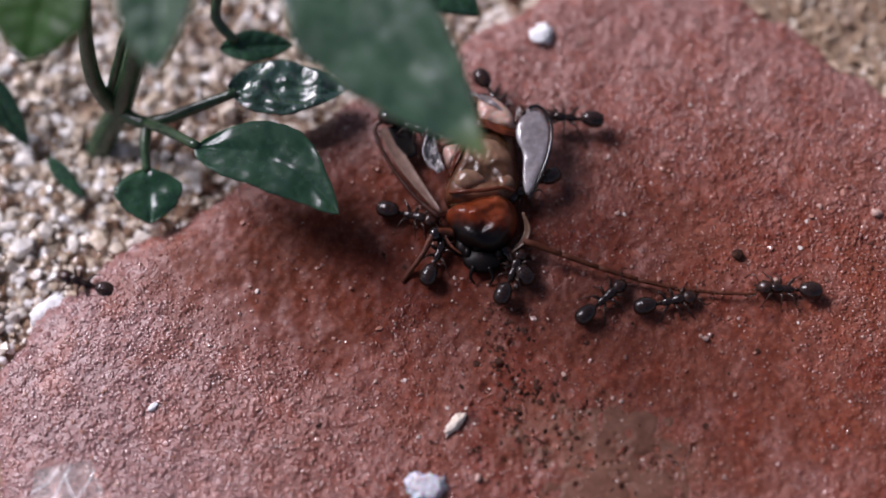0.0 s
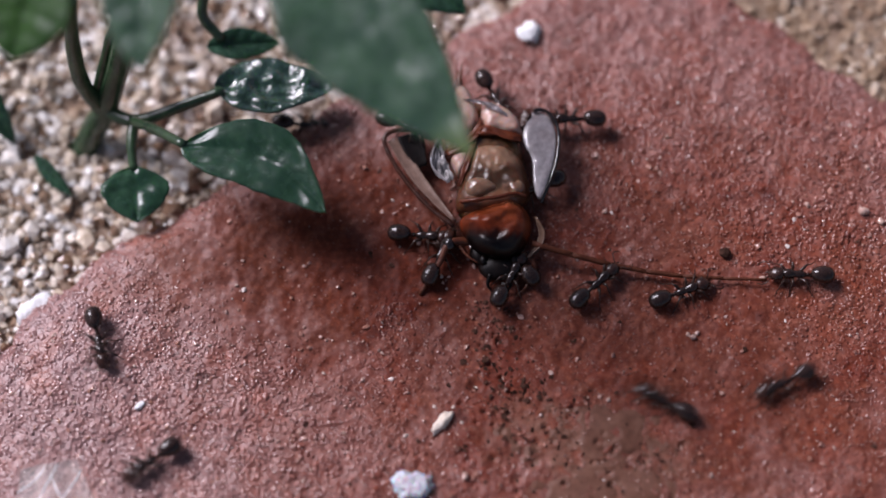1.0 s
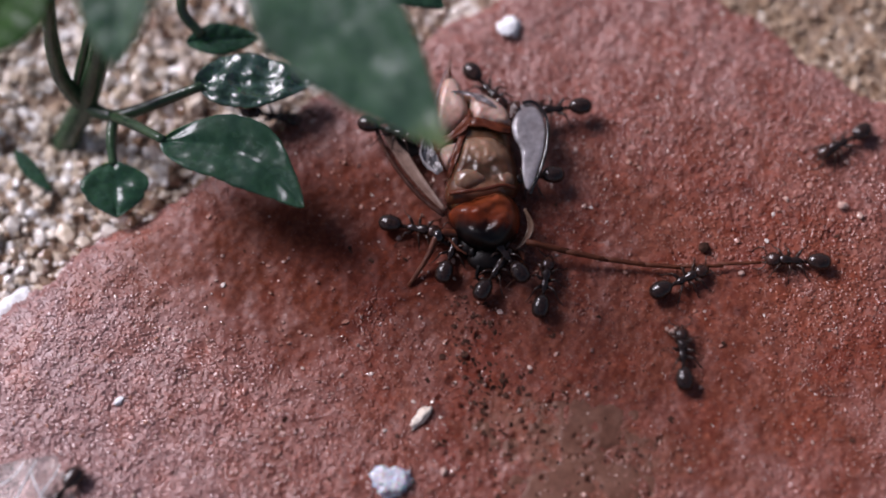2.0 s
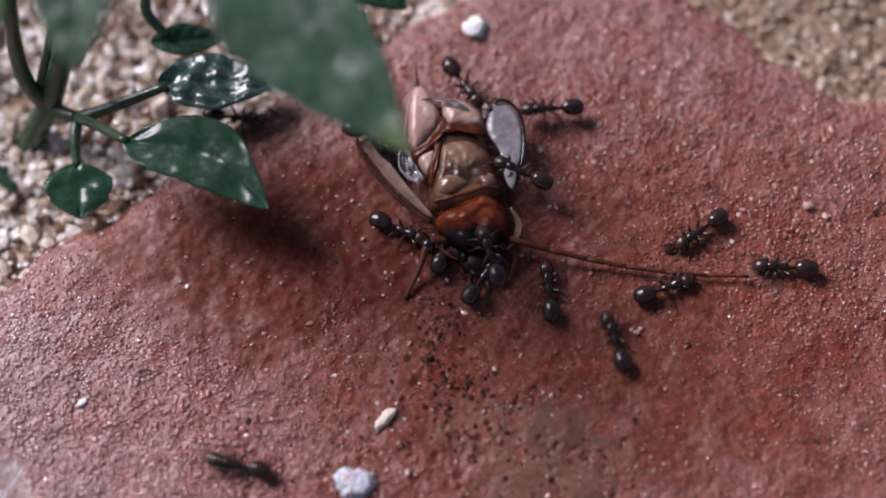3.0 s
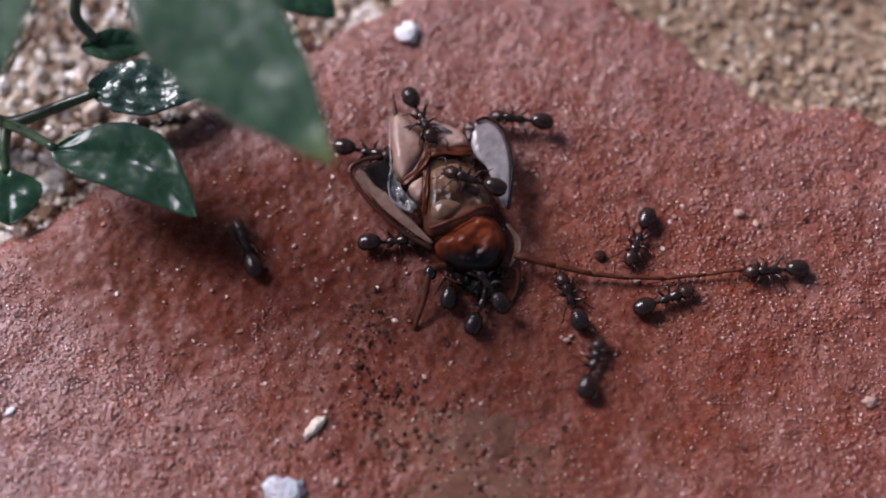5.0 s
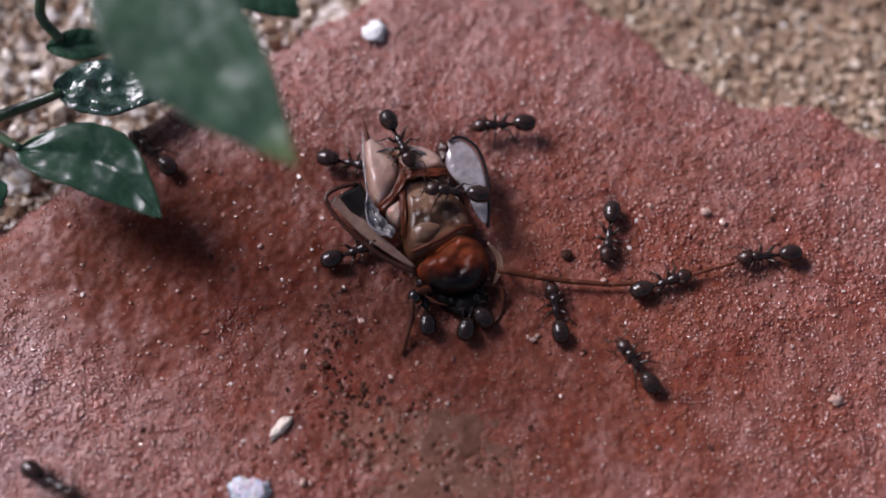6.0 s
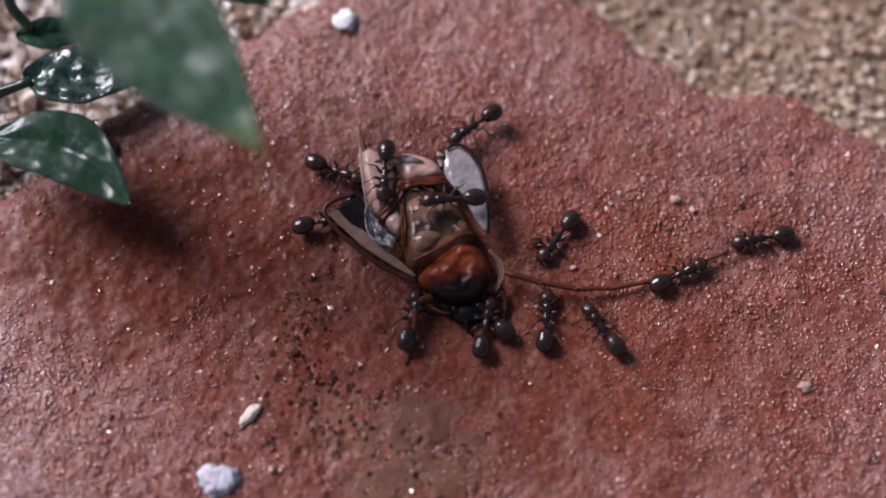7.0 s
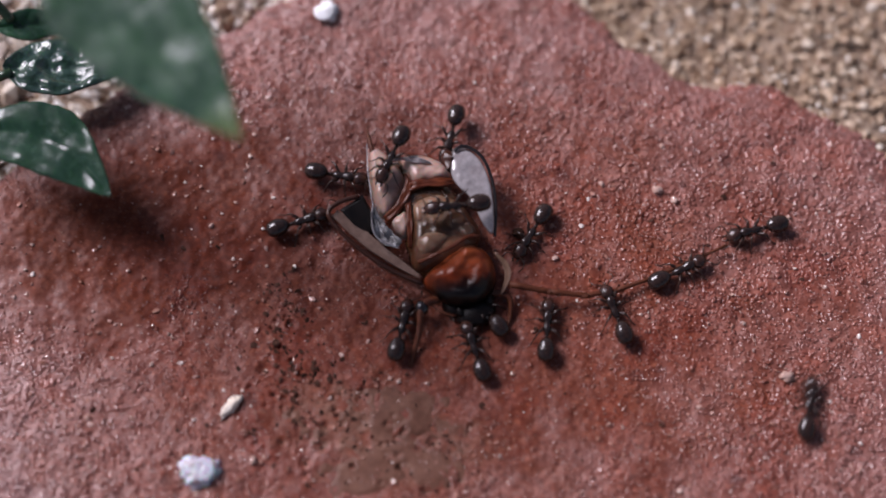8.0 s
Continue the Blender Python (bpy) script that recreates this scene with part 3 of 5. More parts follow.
def build_grains():
    """The slab's weathered face: sand grains standing half out of the stone."""
    rng = np.random.default_rng(17)
    n = 86000
    x, y = rng.uniform(-37, 43, n), rng.uniform(-21, 21, n)
    z, d = stone_height(x, y)
    keep = (d > 0.0) & (z > -3.6)
    x, y, z = x[keep], y[keep], z[keep]
    s = 0.21 + 0.23 * rng.uniform(0, 1, len(x)) ** 1.8
    ragged = 1.2 * (vnoise(x * 0.22, y * 0.22, 61) - 0.5)
    filled = np.maximum(0.42 * np.clip(1.6 - np.hypot((x + 10.0) / 11.5, (y + 0.3) / 6.7) + ragged, 0, 1),
                        0.30 * np.clip(1.6 - np.hypot((x - 6.0) / 16.0, (y + 7.0) / 9.0) + ragged, 0, 1))
    s = s * (1 - filled)
    tagged(scatter("sand_grains", list(zip(x, y, z - 0.022 - 0.08 * filled)), s, 18, M_SANDGRAIN, 0, 0.50, True), "reddish sand grains weathering out of the slab", "sand grains", kind="stuff")


def build_glints():
    """Small quartz grains that stand out of the slab's face."""
    rng = np.random.default_rng(11)
    n = 5200
    x, y = rng.uniform(-35, 43, n), rng.uniform(-20, 20, n)
    z, d = stone_height(x, y)
    drift = vnoise(x * 0.33, y * 0.33, 41) * vnoise(x * 1.1, y * 1.1, 42)
    keep = (d > 0.4) & (drift > rng.uniform(0.05, 0.5, n))
    x, y, z = x[keep], y[keep], z[keep]
    s = 0.15 + 0.24 * rng.uniform(0, 1, len(x)) ** 3 + 0.16 * (rng.uniform(0, 1, len(x)) > 0.992)
    tagged(scatter("quartz_grains", list(zip(x, y, z + 0.05)), s, 12, M_GLINT, 1, 0.5), "tiny pale quartz grains on the red slab", "grains", kind="stuff")


def build_clay():
    """A thin dried film of clay in the slab's hollows: it ends where the stone's grain stands higher."""
    xs, ys = np.arange(-6.0, 15.0, 0.14), np.arange(-20.5, -7.0, 0.14)
    gx, gy = np.meshgrid(xs, ys)
    patch = vnoise(gx * 0.42, gy * 0.42, 51) * 0.40 + vnoise(gx * 1.1, gy * 1.1, 52) * 0.42 + vnoise(gx * 3.4, gy * 3.4, 54) * 0.22
    near = np.exp(-(((gx - 4.0) / 6.5) ** 2 + ((gy + 14.2) / 4.2) ** 2) ** 2)
    z = broad_height(gx, gy) + np.clip(0.75 * (patch * (0.35 + 0.65 * near) - 0.44), -0.5, 0.05) + 0.015 * vnoise(gx * 3, gy * 3, 53)
    z = pitted(gx, gy, z)
    idx = np.arange(z.size).reshape(z.shape)
    quads = np.stack([idx[:-1, :-1], idx[:-1, 1:], idx[1:, 1:], idx[1:, :-1]], -1).reshape(-1, 4)
    quads = quads[(z - broad_height(gx, gy)).ravel()[quads].max(1) > -0.2]
    used, flat = np.unique(quads, return_inverse=True)
    verts = np.stack([gx.ravel(), gy.ravel(), z.ravel()], 1)[used]
    me = mesh_from("clay_film", verts, flat.reshape(-1, 4), M_CLAY)
    tagged(new("clay_film", me), "thin dried grey-brown clay film on the slab", "clay", kind="stuff")


def build_specks():
    """Dark crumbs lying in a drift on the slab."""
    rng = np.random.default_rng(31)
    x, y, s = [], [], []
    for cx, cy, sx, sy, n in ((-2.2, -8.6, 1.3, 2.4, 100), (0.0, -12.0, 2.9, 2.4, 150), (4.5, -15.2, 2.9, 2.0, 100), (-2.5, -5.6, 0.7, 1.1, 34), (4, -5, 24, 10, 130)):
        x.extend(rng.normal(cx, sx, n)), y.extend(rng.normal(cy, sy, n))
        s.extend(0.10 + 0.46 * rng.uniform(0, 1, n) ** 3.0)
    for px, py, pr in PITS:
        x.append(px), y.append(py), s.append(pr * 1.2)
    x, y, s = np.array(x), np.array(y), np.array(s)
    z, d = stone_height(x, y)
    keep = d > 1
    tagged(scatter("dark_crumbs", list(zip(x[keep], y[keep], z[keep] + 0.025)), s[keep], 32, M_SPECK, 1, 0.10), "drift of small black crumbs on the red slab", "crumbs", kind="stuff")


def lone(name, label, category, x, y, size, seed, mat, yaw=0, rough=0.25, lift=-0.04, level=2, group=""):
    me = mesh_from(name, *lump(size, seed, rough, level + 1), mat)
    ob = new(name, me)
    ob.matrix_basis = pose(x * MM, y * MM, (height_at(x, y) + lift) * MM, 0, 0, yaw)
    return tagged(ob, label, category, group)


def build_small_stones():
    lone("white_stone", "small bright white chalky stone on the slab", "stone", 0.1, 15.9, (1.45, 1.55, 0.6), 1, M_WHITE, 20, 0.55)
    lone("white_pebble", "elongated cream pebble on the slab beside black crumbs", "pebble", -5.75, -12.0, (1.85, 0.74, 0.62), 47, M_CREAM, 52, 0.42)
    lone("quartz_lump", "rough translucent milky quartz lump on the slab", "stone", -7.5, -16.3, (2.15, 1.9, 0.65), 3, M_CRYSTAL, 0, 0.60, -0.1, 3)
    lone("white_flake", "tiny white flake on the slab", "flake", -25.35, -10.95, (0.80, 0.42, 0.3), 4, M_WHITE, 50, 0.4)
    lone("round_crumb", "small round dark-brown crumb on the slab", "crumb", 12.9, -0.45, (0.78, 0.70, 0.5), 5, M_SPECK, 0, 0.2)
    lone("pale_stone", "smooth pale grey stone against the slab's rim", "stone", -33.4, -3.7, (3.0, 1.9, 1.6), 6, M_WHITE, 50, 0.3, -0.6)
    for i, (x, y, s) in enumerate(((10.5, -6.3, 0.42), (10.8, -6.0, 0.34), (10.2, -6.1, 0.3), (23.4, 1.9, 0.5), (22.3, 2.6, 0.75), (15.3, -2.2, 0.4), (-7.4, 0.25, 0.34), (-4.3, -15.6, 0.5), (22.8, 5.8, 0.4), (30.0, -10.4, 0.9), (5.0, 2.5, 0.34), (-10.98, -9.2, 0.3), (18.6, 3.1, 0.4))):
        lone("pale_chip", "tiny pale mineral chip on the red slab", "chip", x, y, (s, s * 0.8, s * 0.6), 10 + i, M_GLINT, 40 * i, 0.4, group="chips on the slab")


# ---- plant ----
def leaf_mesh(length, width, bend=0.1, fold=0.15, pucker=0.12, shape=0.42, seed=0, wave=0.06, crinkle=0.0, sweep=0.0, swell=0.75, point=0.8):
    """A pointed blade from the origin along +x, with midrib groove, puckered fields between the veins and real thickness."""
    nu, nv, thick = 44, 25, 0.16
    top = []
    for i in range(nu):
        u = i / (nu - 1)
        w = width / 2 * (math.sin(math.pi * u ** (math.log(0.5) / math.log(shape))) ** point if 0 < u < 1 else 0.0) + 0.04 * (1 - u)
        w *= 1 + wave * noise.noise(Vector((u * 7, seed, 0.5))) + 0.012 * math.sin(u * 60)
        for j in range(nv):
            v = 2 * j / (nv - 1) - 1
            vein = abs(math.sin(math.pi * (u * 5.5 - abs(v) * 0.8)))
            z = fold * abs(v) * w - bend * length * u * u + pucker * (vein ** 0.6) * min(abs(v) * 4, 1) * (1 - abs(v) ** 6)
            z += 0.25 * pucker * noise.noise(Vector((u * 9 + seed, v * 5, 3))) - 0.05 * math.exp(-(v * 7) ** 2)
            z += crinkle * (noise.noise(Vector((u * length * swell, v * w * swell, seed))) + 0.25 * noise.noise(Vector((u * length * swell * 2, v * w * swell * 2, seed + 9)))) * (1 - abs(v) ** 8)
            z += wave * width * 0.5 * noise.noise(Vector((u * 3.0, v * 1.2, seed + 4))) * abs(v)
            top.append((u * length, v * w + sweep * length * math.sin(math.pi * u), z))
    vs = top + [(x, y, z - thick) for x, y, z in top]
    n = nu * nv
    fs = []
    for i in range(nu - 1):
        for j in range(nv - 1):
            a = i * nv + j
            fs.append((a, a + nv, a + nv + 1, a + 1))
            fs.append((n + a, n + a + 1, n + a + nv + 1, n + a + nv))
        for j in (0, nv - 1):
            a = i * nv + j
            q = (a, n + a, n + a + nv, a + nv)
            fs.append(q if j == 0 else q[::-1])
    return vs, fs


def leaf(parent, base, tip, width, roll=0, mat=None, label="", **kw):
    base, tip = Vector(base), Vector(tip)
    x = (tip - base).normalized()
    y = Vector((0, 0, 1)).cross(x).normalized()
    z = x.cross(y)
    m = Matrix((x, y, z)).transposed().to_4x4()
    m.translation = base * MM
    me = mesh_from("leaf", *leaf_mesh((tip - base).length, width, **kw), mat or M_LEAF)
    return part_of("leaf", me, parent, label, m @ pose(0, 0, 0, roll, 0, 0))


def stalk(parent, name, points, r0, r1, label=""):
    pts = curve(points)
    n = len(pts)
    radii = [r0 + (r1 - r0) * i / (n - 1) + 0.05 * noise.noise(p * 0.8) for i, p in enumerate(pts)]
    return part_of(name, mesh_from(name, *tube(pts, radii, 12), M_STEM), parent, label)


def build_plant():
    p = thing("herb", "small herb with glossy dark-green pointed leaves beside the slab", "plant")
    stalk(p, "stem", [(-31.4, 8.6, -4.2), (-30.0, 9.4, -1.4), (-28.8, 9.9, 1), (-27.1, 11.5, 5.5), (-25.9, 12.5, 10), (-24.8, 13.1, 16), (-23.9, 13.2, 22)], 0.95, 0.55)
    stalk(p, "stem", [(-29.1, 9.8, 0.8), (-30.0, 10.4, 3.5), (-29.9, 11.3, 7.5), (-29.2, 12.2, 12)], 0.62, 0.45)
    stalk(p, "branch", [(-29.4, 10.4, 1.8), (-27.9, 12.1, 6.0), (-26.7, 12.6, 9.0)], 0.35, 0.3)
    stalk(p, "branch", [(-28.9, 9.6, 0.8), (-26.6, 8.6, 1.4), (-23.6, 9.2, 2.3), (-20.6, 10.1, 3.0)], 0.52, 0.34)
    stalk(p, "petiole", [(-27.0, 8.7, 1.3), (-25.0, 7.2, 3.0), (-22.7, 5.4, 4.6)], 0.40, 0.30)
    stalk(p, "petiole", [(-26.8, 8.7, 1.2), (-26.9, 7.0, 1.0), (-26.7, 5.3, 0.7)], 0.42, 0.32)
    stalk(p, "branch", [(-24.4, 13.2, 19), (-20, 15.4, 19.5), (-16.6, 14.5, 19.5), (-15.0, 11.5, 19.6)], 0.45, 0.3)
    stalk(p, "branch", [(-25.4, 12.9, 12.5), (-22.4, 16.8, 9), (-21.8, 16.4, 6.0), (-22.1, 15.2, 4.0), (-20.9, 14.1, 2.6)], 0.42, 0.34)
    leaf(p, (-15.0, 11.5, 19.6), (-3.8, -1.3, 18.3), 7.9, 3, M_LEAF_SOFT, shape=0.36, bend=0.02, fold=0.08, pucker=0.03, seed=1, wave=0.08, crinkle=0.36, swell=0.26, point=0.94)
    leaf(p, (-22.9, 5.3, 4.6), (-13.3, 0.5, 5.3), 4.7, 3, shape=0.43, bend=0.03, fold=0.08, pucker=0.02, seed=2, wave=0.06, crinkle=0.26, sweep=0.15, swell=0.5)
    leaf(p, (-26.7, 5.5, 0.8), (-26.2, 1.6, 0.7), 4.4, -8, shape=0.45, bend=0.06, fold=0.06, pucker=0.03, seed=3, wave=0.10, crinkle=0.26)
    leaf(p, (-21.2, 10.5, 3.0), (-13.2, 10.7, 2.2), 4.4, -8, M_LEAF_WET, "rumpled, wet-looking glossy leaf", shape=0.42, bend=-0.03, fold=0.05, pucker=0.12, seed=4, wave=0.12, crinkle=0.55)
    leaf(p, (-29.3, 11.7, 18.5), (-31.0, 5.2, 17.5), 6.2, 10, M_LEAF_PALE, "bright yellow-green leaf", shape=0.55, bend=0.03, pucker=0.12, seed=5)
    leaf(p, (-21.8, 11.4, 24), (-22.6, 2.2, 21.8), 5.4, 20, M_LEAF_SOFT, shape=0.46, bend=0.03, fold=0.35, pucker=0.12, seed=6)
    leaf(p, (-22.0, 13.7, 2.4), (-17.0, 14.4, 2.0), 2.2, 10, shape=0.45, pucker=0.1, seed=7)
    leaf(p, (-9.6, 15.0, 13.2), (-4.2, 11.4, 12.0), 4.0, 0, shape=0.4, pucker=0.1, seed=8)
    leaf(p, (-34.2, 7.5, -2.0), (-31.7, 4.5, -2.2), 1.2, 40, label="small narrow young leaf", pucker=0.05, seed=9)
    leaf(p, (-38.5, 12.6, 1.0), (-35.8, 8.2, -2.0), 2.0, 20, pucker=0.05, seed=10)
    return p


def build_shard():
    ob = thing("plastic_shard", "clear crumpled plastic film shard on the slab", "plastic shard", pose(-30.4 * MM, -17.0 * MM, (height_at(-30.4, -17.0) + 0.1) * MM, 0, 0, 10))
    vs, fs = [], []
    for i in range(9):
        for j in range(7):
            x, y = (i / 8 - 0.5) * 6.0 * (1 - 0.4 * j / 6), (j / 6 - 0.5) * 4.0
            vs.append((x, y, 0.9 * math.exp(-(x / 1.8) ** 2) + 0.35 * noise.noise(Vector((x, y, 0.3))) + 0.3))
    n = len(vs)
    vs += [(x, y, z - 0.12) for x, y, z in vs]
    for i in range(8):
        for j in range(6):
            a = i * 7 + j
            fs += [(a, a + 7, a + 8, a + 1), (n + a, n + a + 1, n + a + 8, n + a + 7)]
    for i in range(8):
        for j, flip in ((0, 0), (6, 1)):
            a = i * 7 + j
            q = (a, n + a, n + a + 7, a + 7)
            fs.append(q[::-1] if flip else q)
    for j in range(6):
        fs += [(j + 1, n + j + 1, n + j, j), (56 + j, n + 56 + j, n + 56 + j + 1, 56 + j + 1)]
    part_of("film", mesh_from("film", vs, fs, M_SHARD), ob).visible_shadow = False
    for a, b, c in (((-1.6, -1.6, 0.75), (-0.3, 0.4, 1.25), (0.5, 1.8, 0.75)), ((1.4, -1.8, 0.7), (0.5, 0.0, 1.2), (0.1, 1.4, 0.85)), ((-2.2, 0.6, 0.5), (-1.0, 1.0, 0.95), (-0.2, 1.9, 0.7)), ((0.6, -0.6, 1.25), (1.5, 0.6, 0.75), (1.9, 1.4, 0.45))):
        part_of("crease", mesh_from("crease", *tube(curve([a, b, c]), [0.05] * 13, 6), M_CREASE), ob, "white crease in the clear film")


# ---- the dead cockroach (x across, y towards the abdomen's tip, z up) ----
def dome(cx, cy, rx, ry, z0, h, n=26, rings=9, sharp=0.5, under=0.35, dent=0.0, seed=0):
    """A domed shield over an oval, with a rounded underside."""
    vs, fs = [], []
    for i in range(rings + 1):
        k = i / rings
        for j in range(n):
            a = 2 * math.pi * j / n
            x, y = math.cos(a) * k, math.sin(a) * k
            vs.append((cx + rx * x, cy + ry * y, z0 + h * (1 - k * k) ** sharp + dent * noise.noise(Vector((x * 2, y * 2, seed)))))
    top = len(vs)
    for i in range(rings - 1, -1, -1):
        k = i / rings
        for j in range(n):
            a = 2 * math.pi * j / n
            vs.append((cx + rx * math.cos(a) * k, cy + ry * math.sin(a) * k, z0 - h * under * (1 - k * k) ** 0.5))
    rows = len(vs) // n
    for i in range(rows - 1):
        for j in range(n):
            q = (i * n + j, i * n + (j + 1) % n, (i + 1) * n + (j + 1) % n, (i + 1) * n + j)
            fs.append(q[::-1])
    return vs, fs


def cushion(outline, z0, h, power=3.0, dent=0.1, seed=0, rings=10, steps=5):
    """A low plate with rounded sides over a smooth closed outline; power: how flat its top is."""
    n0 = len(outline)
    p = [Vector((x, y, 0)) for x, y in outline]
    ring = []
    for i in range(n0):
        a, b, c, d = p[i - 1], p[i], p[(i + 1) % n0], p[(i + 2) % n0]
        for k in range(steps):
            u = k / steps
            ring.append(0.5 * (2 * b + (c - a) * u + (2 * a - 5 * b + 4 * c - d) * u * u + (3 * b - a - 3 * c + d) * u ** 3))
    n, mid = len(ring), sum(ring, Vector()) / len(ring)
    if sum(ring[i].x * ring[(i + 1) % n].y - ring[i].y * ring[(i + 1) % n].x for i in range(n)) < 0:
        ring.reverse()
    vs, fs = [(mid.x, mid.y, z0 + h + dent * noise.noise(Vector((mid.x * 0.9, mid.y * 0.9, seed))))], []
    for i in range(1, rings + 1):
        k = (i / rings) ** 0.75
        for q in ring:
            x, y = mid.x + (q.x - mid.x) * k, mid.y + (q.y - mid.y) * k
            wr = dent * (noise.noise(Vector((x * 0.9, y * 0.9, seed))) + 0.5 * noise.noise(Vector((x * 2.4, y * 2.4, seed)))) * (1 - k ** 8)
            vs.append((x, y, z0 + h * max(0.0, 1 - k ** power) ** 0.6 + wr))
    for q in ring:
        vs.append((mid.x + (q.x - mid.x) * 0.85, mid.y + (q.y - mid.y) * 0.85, z0 - 0.25 * min(h, 0.5)))
    rows = rings + 1
    for j in range(n):
        fs.append((0, 1 + j, 1 + (j + 1) % n))
        for i in range(rows - 1):
            a, b = 1 + i * n, 1 + (i + 1) * n
            fs.append((a + j, b + j, b + (j + 1) % n, a + (j + 1) % n))
    fs.append(tuple(1 + (rows - 1) * n + j for j in range(n - 1, -1, -1)))
    return vs, fs


def blade(spine, widths, lift, thick=0.1, nv=9, seed=0, crumple=0.0):
    """A curved wing: spine points, half widths to the two sides, cross-curvature lift."""
    pts = curve(spine, 5)
    n = len(pts)
    vs = []
    for i, p in enumerate(pts):
        u = i / (n - 1)
        d = pts[min(i + 1, n - 1)] - pts[max(i - 1, 0)]
        side = Vector((d.y, -d.x, 0)).normalized()
        w = np.interp(u, [k / (len(widths) - 1) for k in range(len(widths))], widths)
        for j in range(nv):
            v = 2 * j / (nv - 1) - 1
            q = p + side * float(w) * v
            q.z += lift * (v * v) * float(w) + crumple * noise.noise(Vector((u * 6, v * 2.5, seed)))
            vs.append(tuple(q))
    m = len(vs)
    vs += [(x, y, z - thick) for x, y, z in vs]
    fs = []
    for i in range(n - 1):
        for j in range(nv - 1):
            a = i * nv + j
            fs += [(a, a + 1, a + nv + 1, a + nv), (m + a, m + a + nv, m + a + nv + 1, m + a + 1)]
        for j, flip in ((0, 0), (nv - 1, 1)):
            a = i * nv + j
            q = (a, a + nv, m + a + nv, m + a)
            fs.append(q[::-1] if flip else q)
    for j in range(nv - 1):
        a = (n - 1) * nv + j
        fs += [(j, m + j, m + j + 1, j + 1), (a, a + 1, m + a + 1, m + a)]
    return vs, fs


ANTENNA_JOINTS = 7
WING_HINGE = (-2.3, 1.9, 1.35)


def build_roach():
    r = thing("dead_cockroach", "dead cockroach with orange shield, cream body and splayed wings", "cockroach")

    def p(name, shape, mat, label="", smooth=True):
        return part_of(name, mesh_from(name, *shape, mat, smooth), r, label)

    for x in (-1.0, 0.2, 1.3):
        p("hip", dome(x, -0.3 + 0.2 * abs(x), 0.62, 0.9, 0.55, 0.6, n=16, rings=6, under=0.7), M_DARK)
    p("mouthpart", tube(curve([(-0.3, -1.7, 0.9), (-0.5, -2.3, 0.6), (-0.2, -2.7, 0.25)]), list(np.linspace(0.16, 0.07, 13)), 8), M_DARK)
    p("mouthpart", tube(curve([(0.7, -1.7, 0.9), (1.0, -2.3, 0.6), (0.8, -2.7, 0.25)]), list(np.linspace(0.16, 0.07, 13)), 8), M_DARK)
    p("thorax_core", cushion([(-2.3, 2.6), (-2.3, 4.6), (-1.9, 6.4), (-2.4, 7.6), (-1.9, 9.2), (-0.8, 9.8), (0.8, 9.3), (1.9, 8.2), (2.35, 6.2), (2.5, 4.0), (1.6, 2.2), (-0.6, 1.6)], 0.7, 1.45, 4.0, 0.12, 31), M_BODY, "amber-brown body between the plates")
    p("pronotum", cushion([(-2.2, 2.0), (-2.0, 0.9), (-1.1, -0.3), (0.45, -0.8), (1.8, -0.3), (2.5, 1.1), (2.3, 2.4), (1.3, 3.2), (-0.6, 2.8)], 1.2, 1.45, 3.2, 0.30, 2, 16), M_SHIELD, "glossy orange shield with black fore margin")
    p("shield_margin", blade([(2.2, -0.7, 1.2), (2.95, 0.1, 1.5), (3.15, 0.9, 1.6), (2.8, 1.9, 1.8)], [0.06, 0.20, 0.20, 0.06], 0.2, 0.12), M_MARGIN, "pale cream side margin")
    p("head", dome(0.25, -1.05, 1.35, 1.0, 0.6, 0.6, sharp=0.6, under=0.8), M_DARK, "black shiny head")
    for x in (-0.75, 1.3):
        p("eye", dome(x, -0.75, 0.28, 0.4, 0.9, 0.42, n=14, rings=5), M_DARK)
    p("thorax", cushion([(-2.45, 3.2), (-2.1, 4.6), (-1.6, 5.8), (-1.3, 6.7), (-0.85, 7.45), (0.2, 7.4), (1.2, 7.1), (2.0, 6.3), (2.45, 5.0), (2.55, 3.6), (1.6, 2.7), (-0.5, 2.3), (-2.0, 2.5)], 0.9, 1.62, 5.0, 0.17, 15, 26, 7), M_THORAX, "amber and cream translucent thorax plates")
    p("thorax_lobe", cushion([(-1.9, 3.5), (-1.75, 4.5), (-0.9, 4.75), (0.1, 4.35), (0.5, 3.8), (-0.3, 3.3), (-1.2, 3.05)], 1.75, 0.92, 4.0, 0.16, 23, 10, 4), M_LOBE, "pale translucent lobe")
    p("thorax_lobe", cushion([(1.0, 3.6), (0.9, 4.3), (1.6, 4.6), (2.2, 4.1), (2.1, 3.4), (1.5, 3.1)], 1.65, 0.9, 4.0, 0.14, 24, 10, 4), M_LOBE, "pale translucent lobe")
    p("thorax_ridge", tube(curve([(-2.1, 3.0, 2.1), (-1.2, 2.9, 2.62), (0.2, 3.0, 2.72), (1.4, 3.25, 2.66), (2.2, 3.2, 2.2)]), [0.13 + 0.05 * noise.noise(Vector((i * 0.6, 3, 0))) for i in range(25)], 8), M_BAND, "reddish ridge behind the shield")
    p("abdomen_segment", cushion([(-0.55, 8.1), (-0.62, 9.3), (-0.5, 10.2), (0.3, 10.3), (1.3, 9.7), (2.1, 8.8), (2.3, 7.7), (1.4, 7.7), (0.4, 7.9)], 1.1, 1.45, 6.0, 0.14, 6, 16), M_BELLY, "cream abdomen plate")
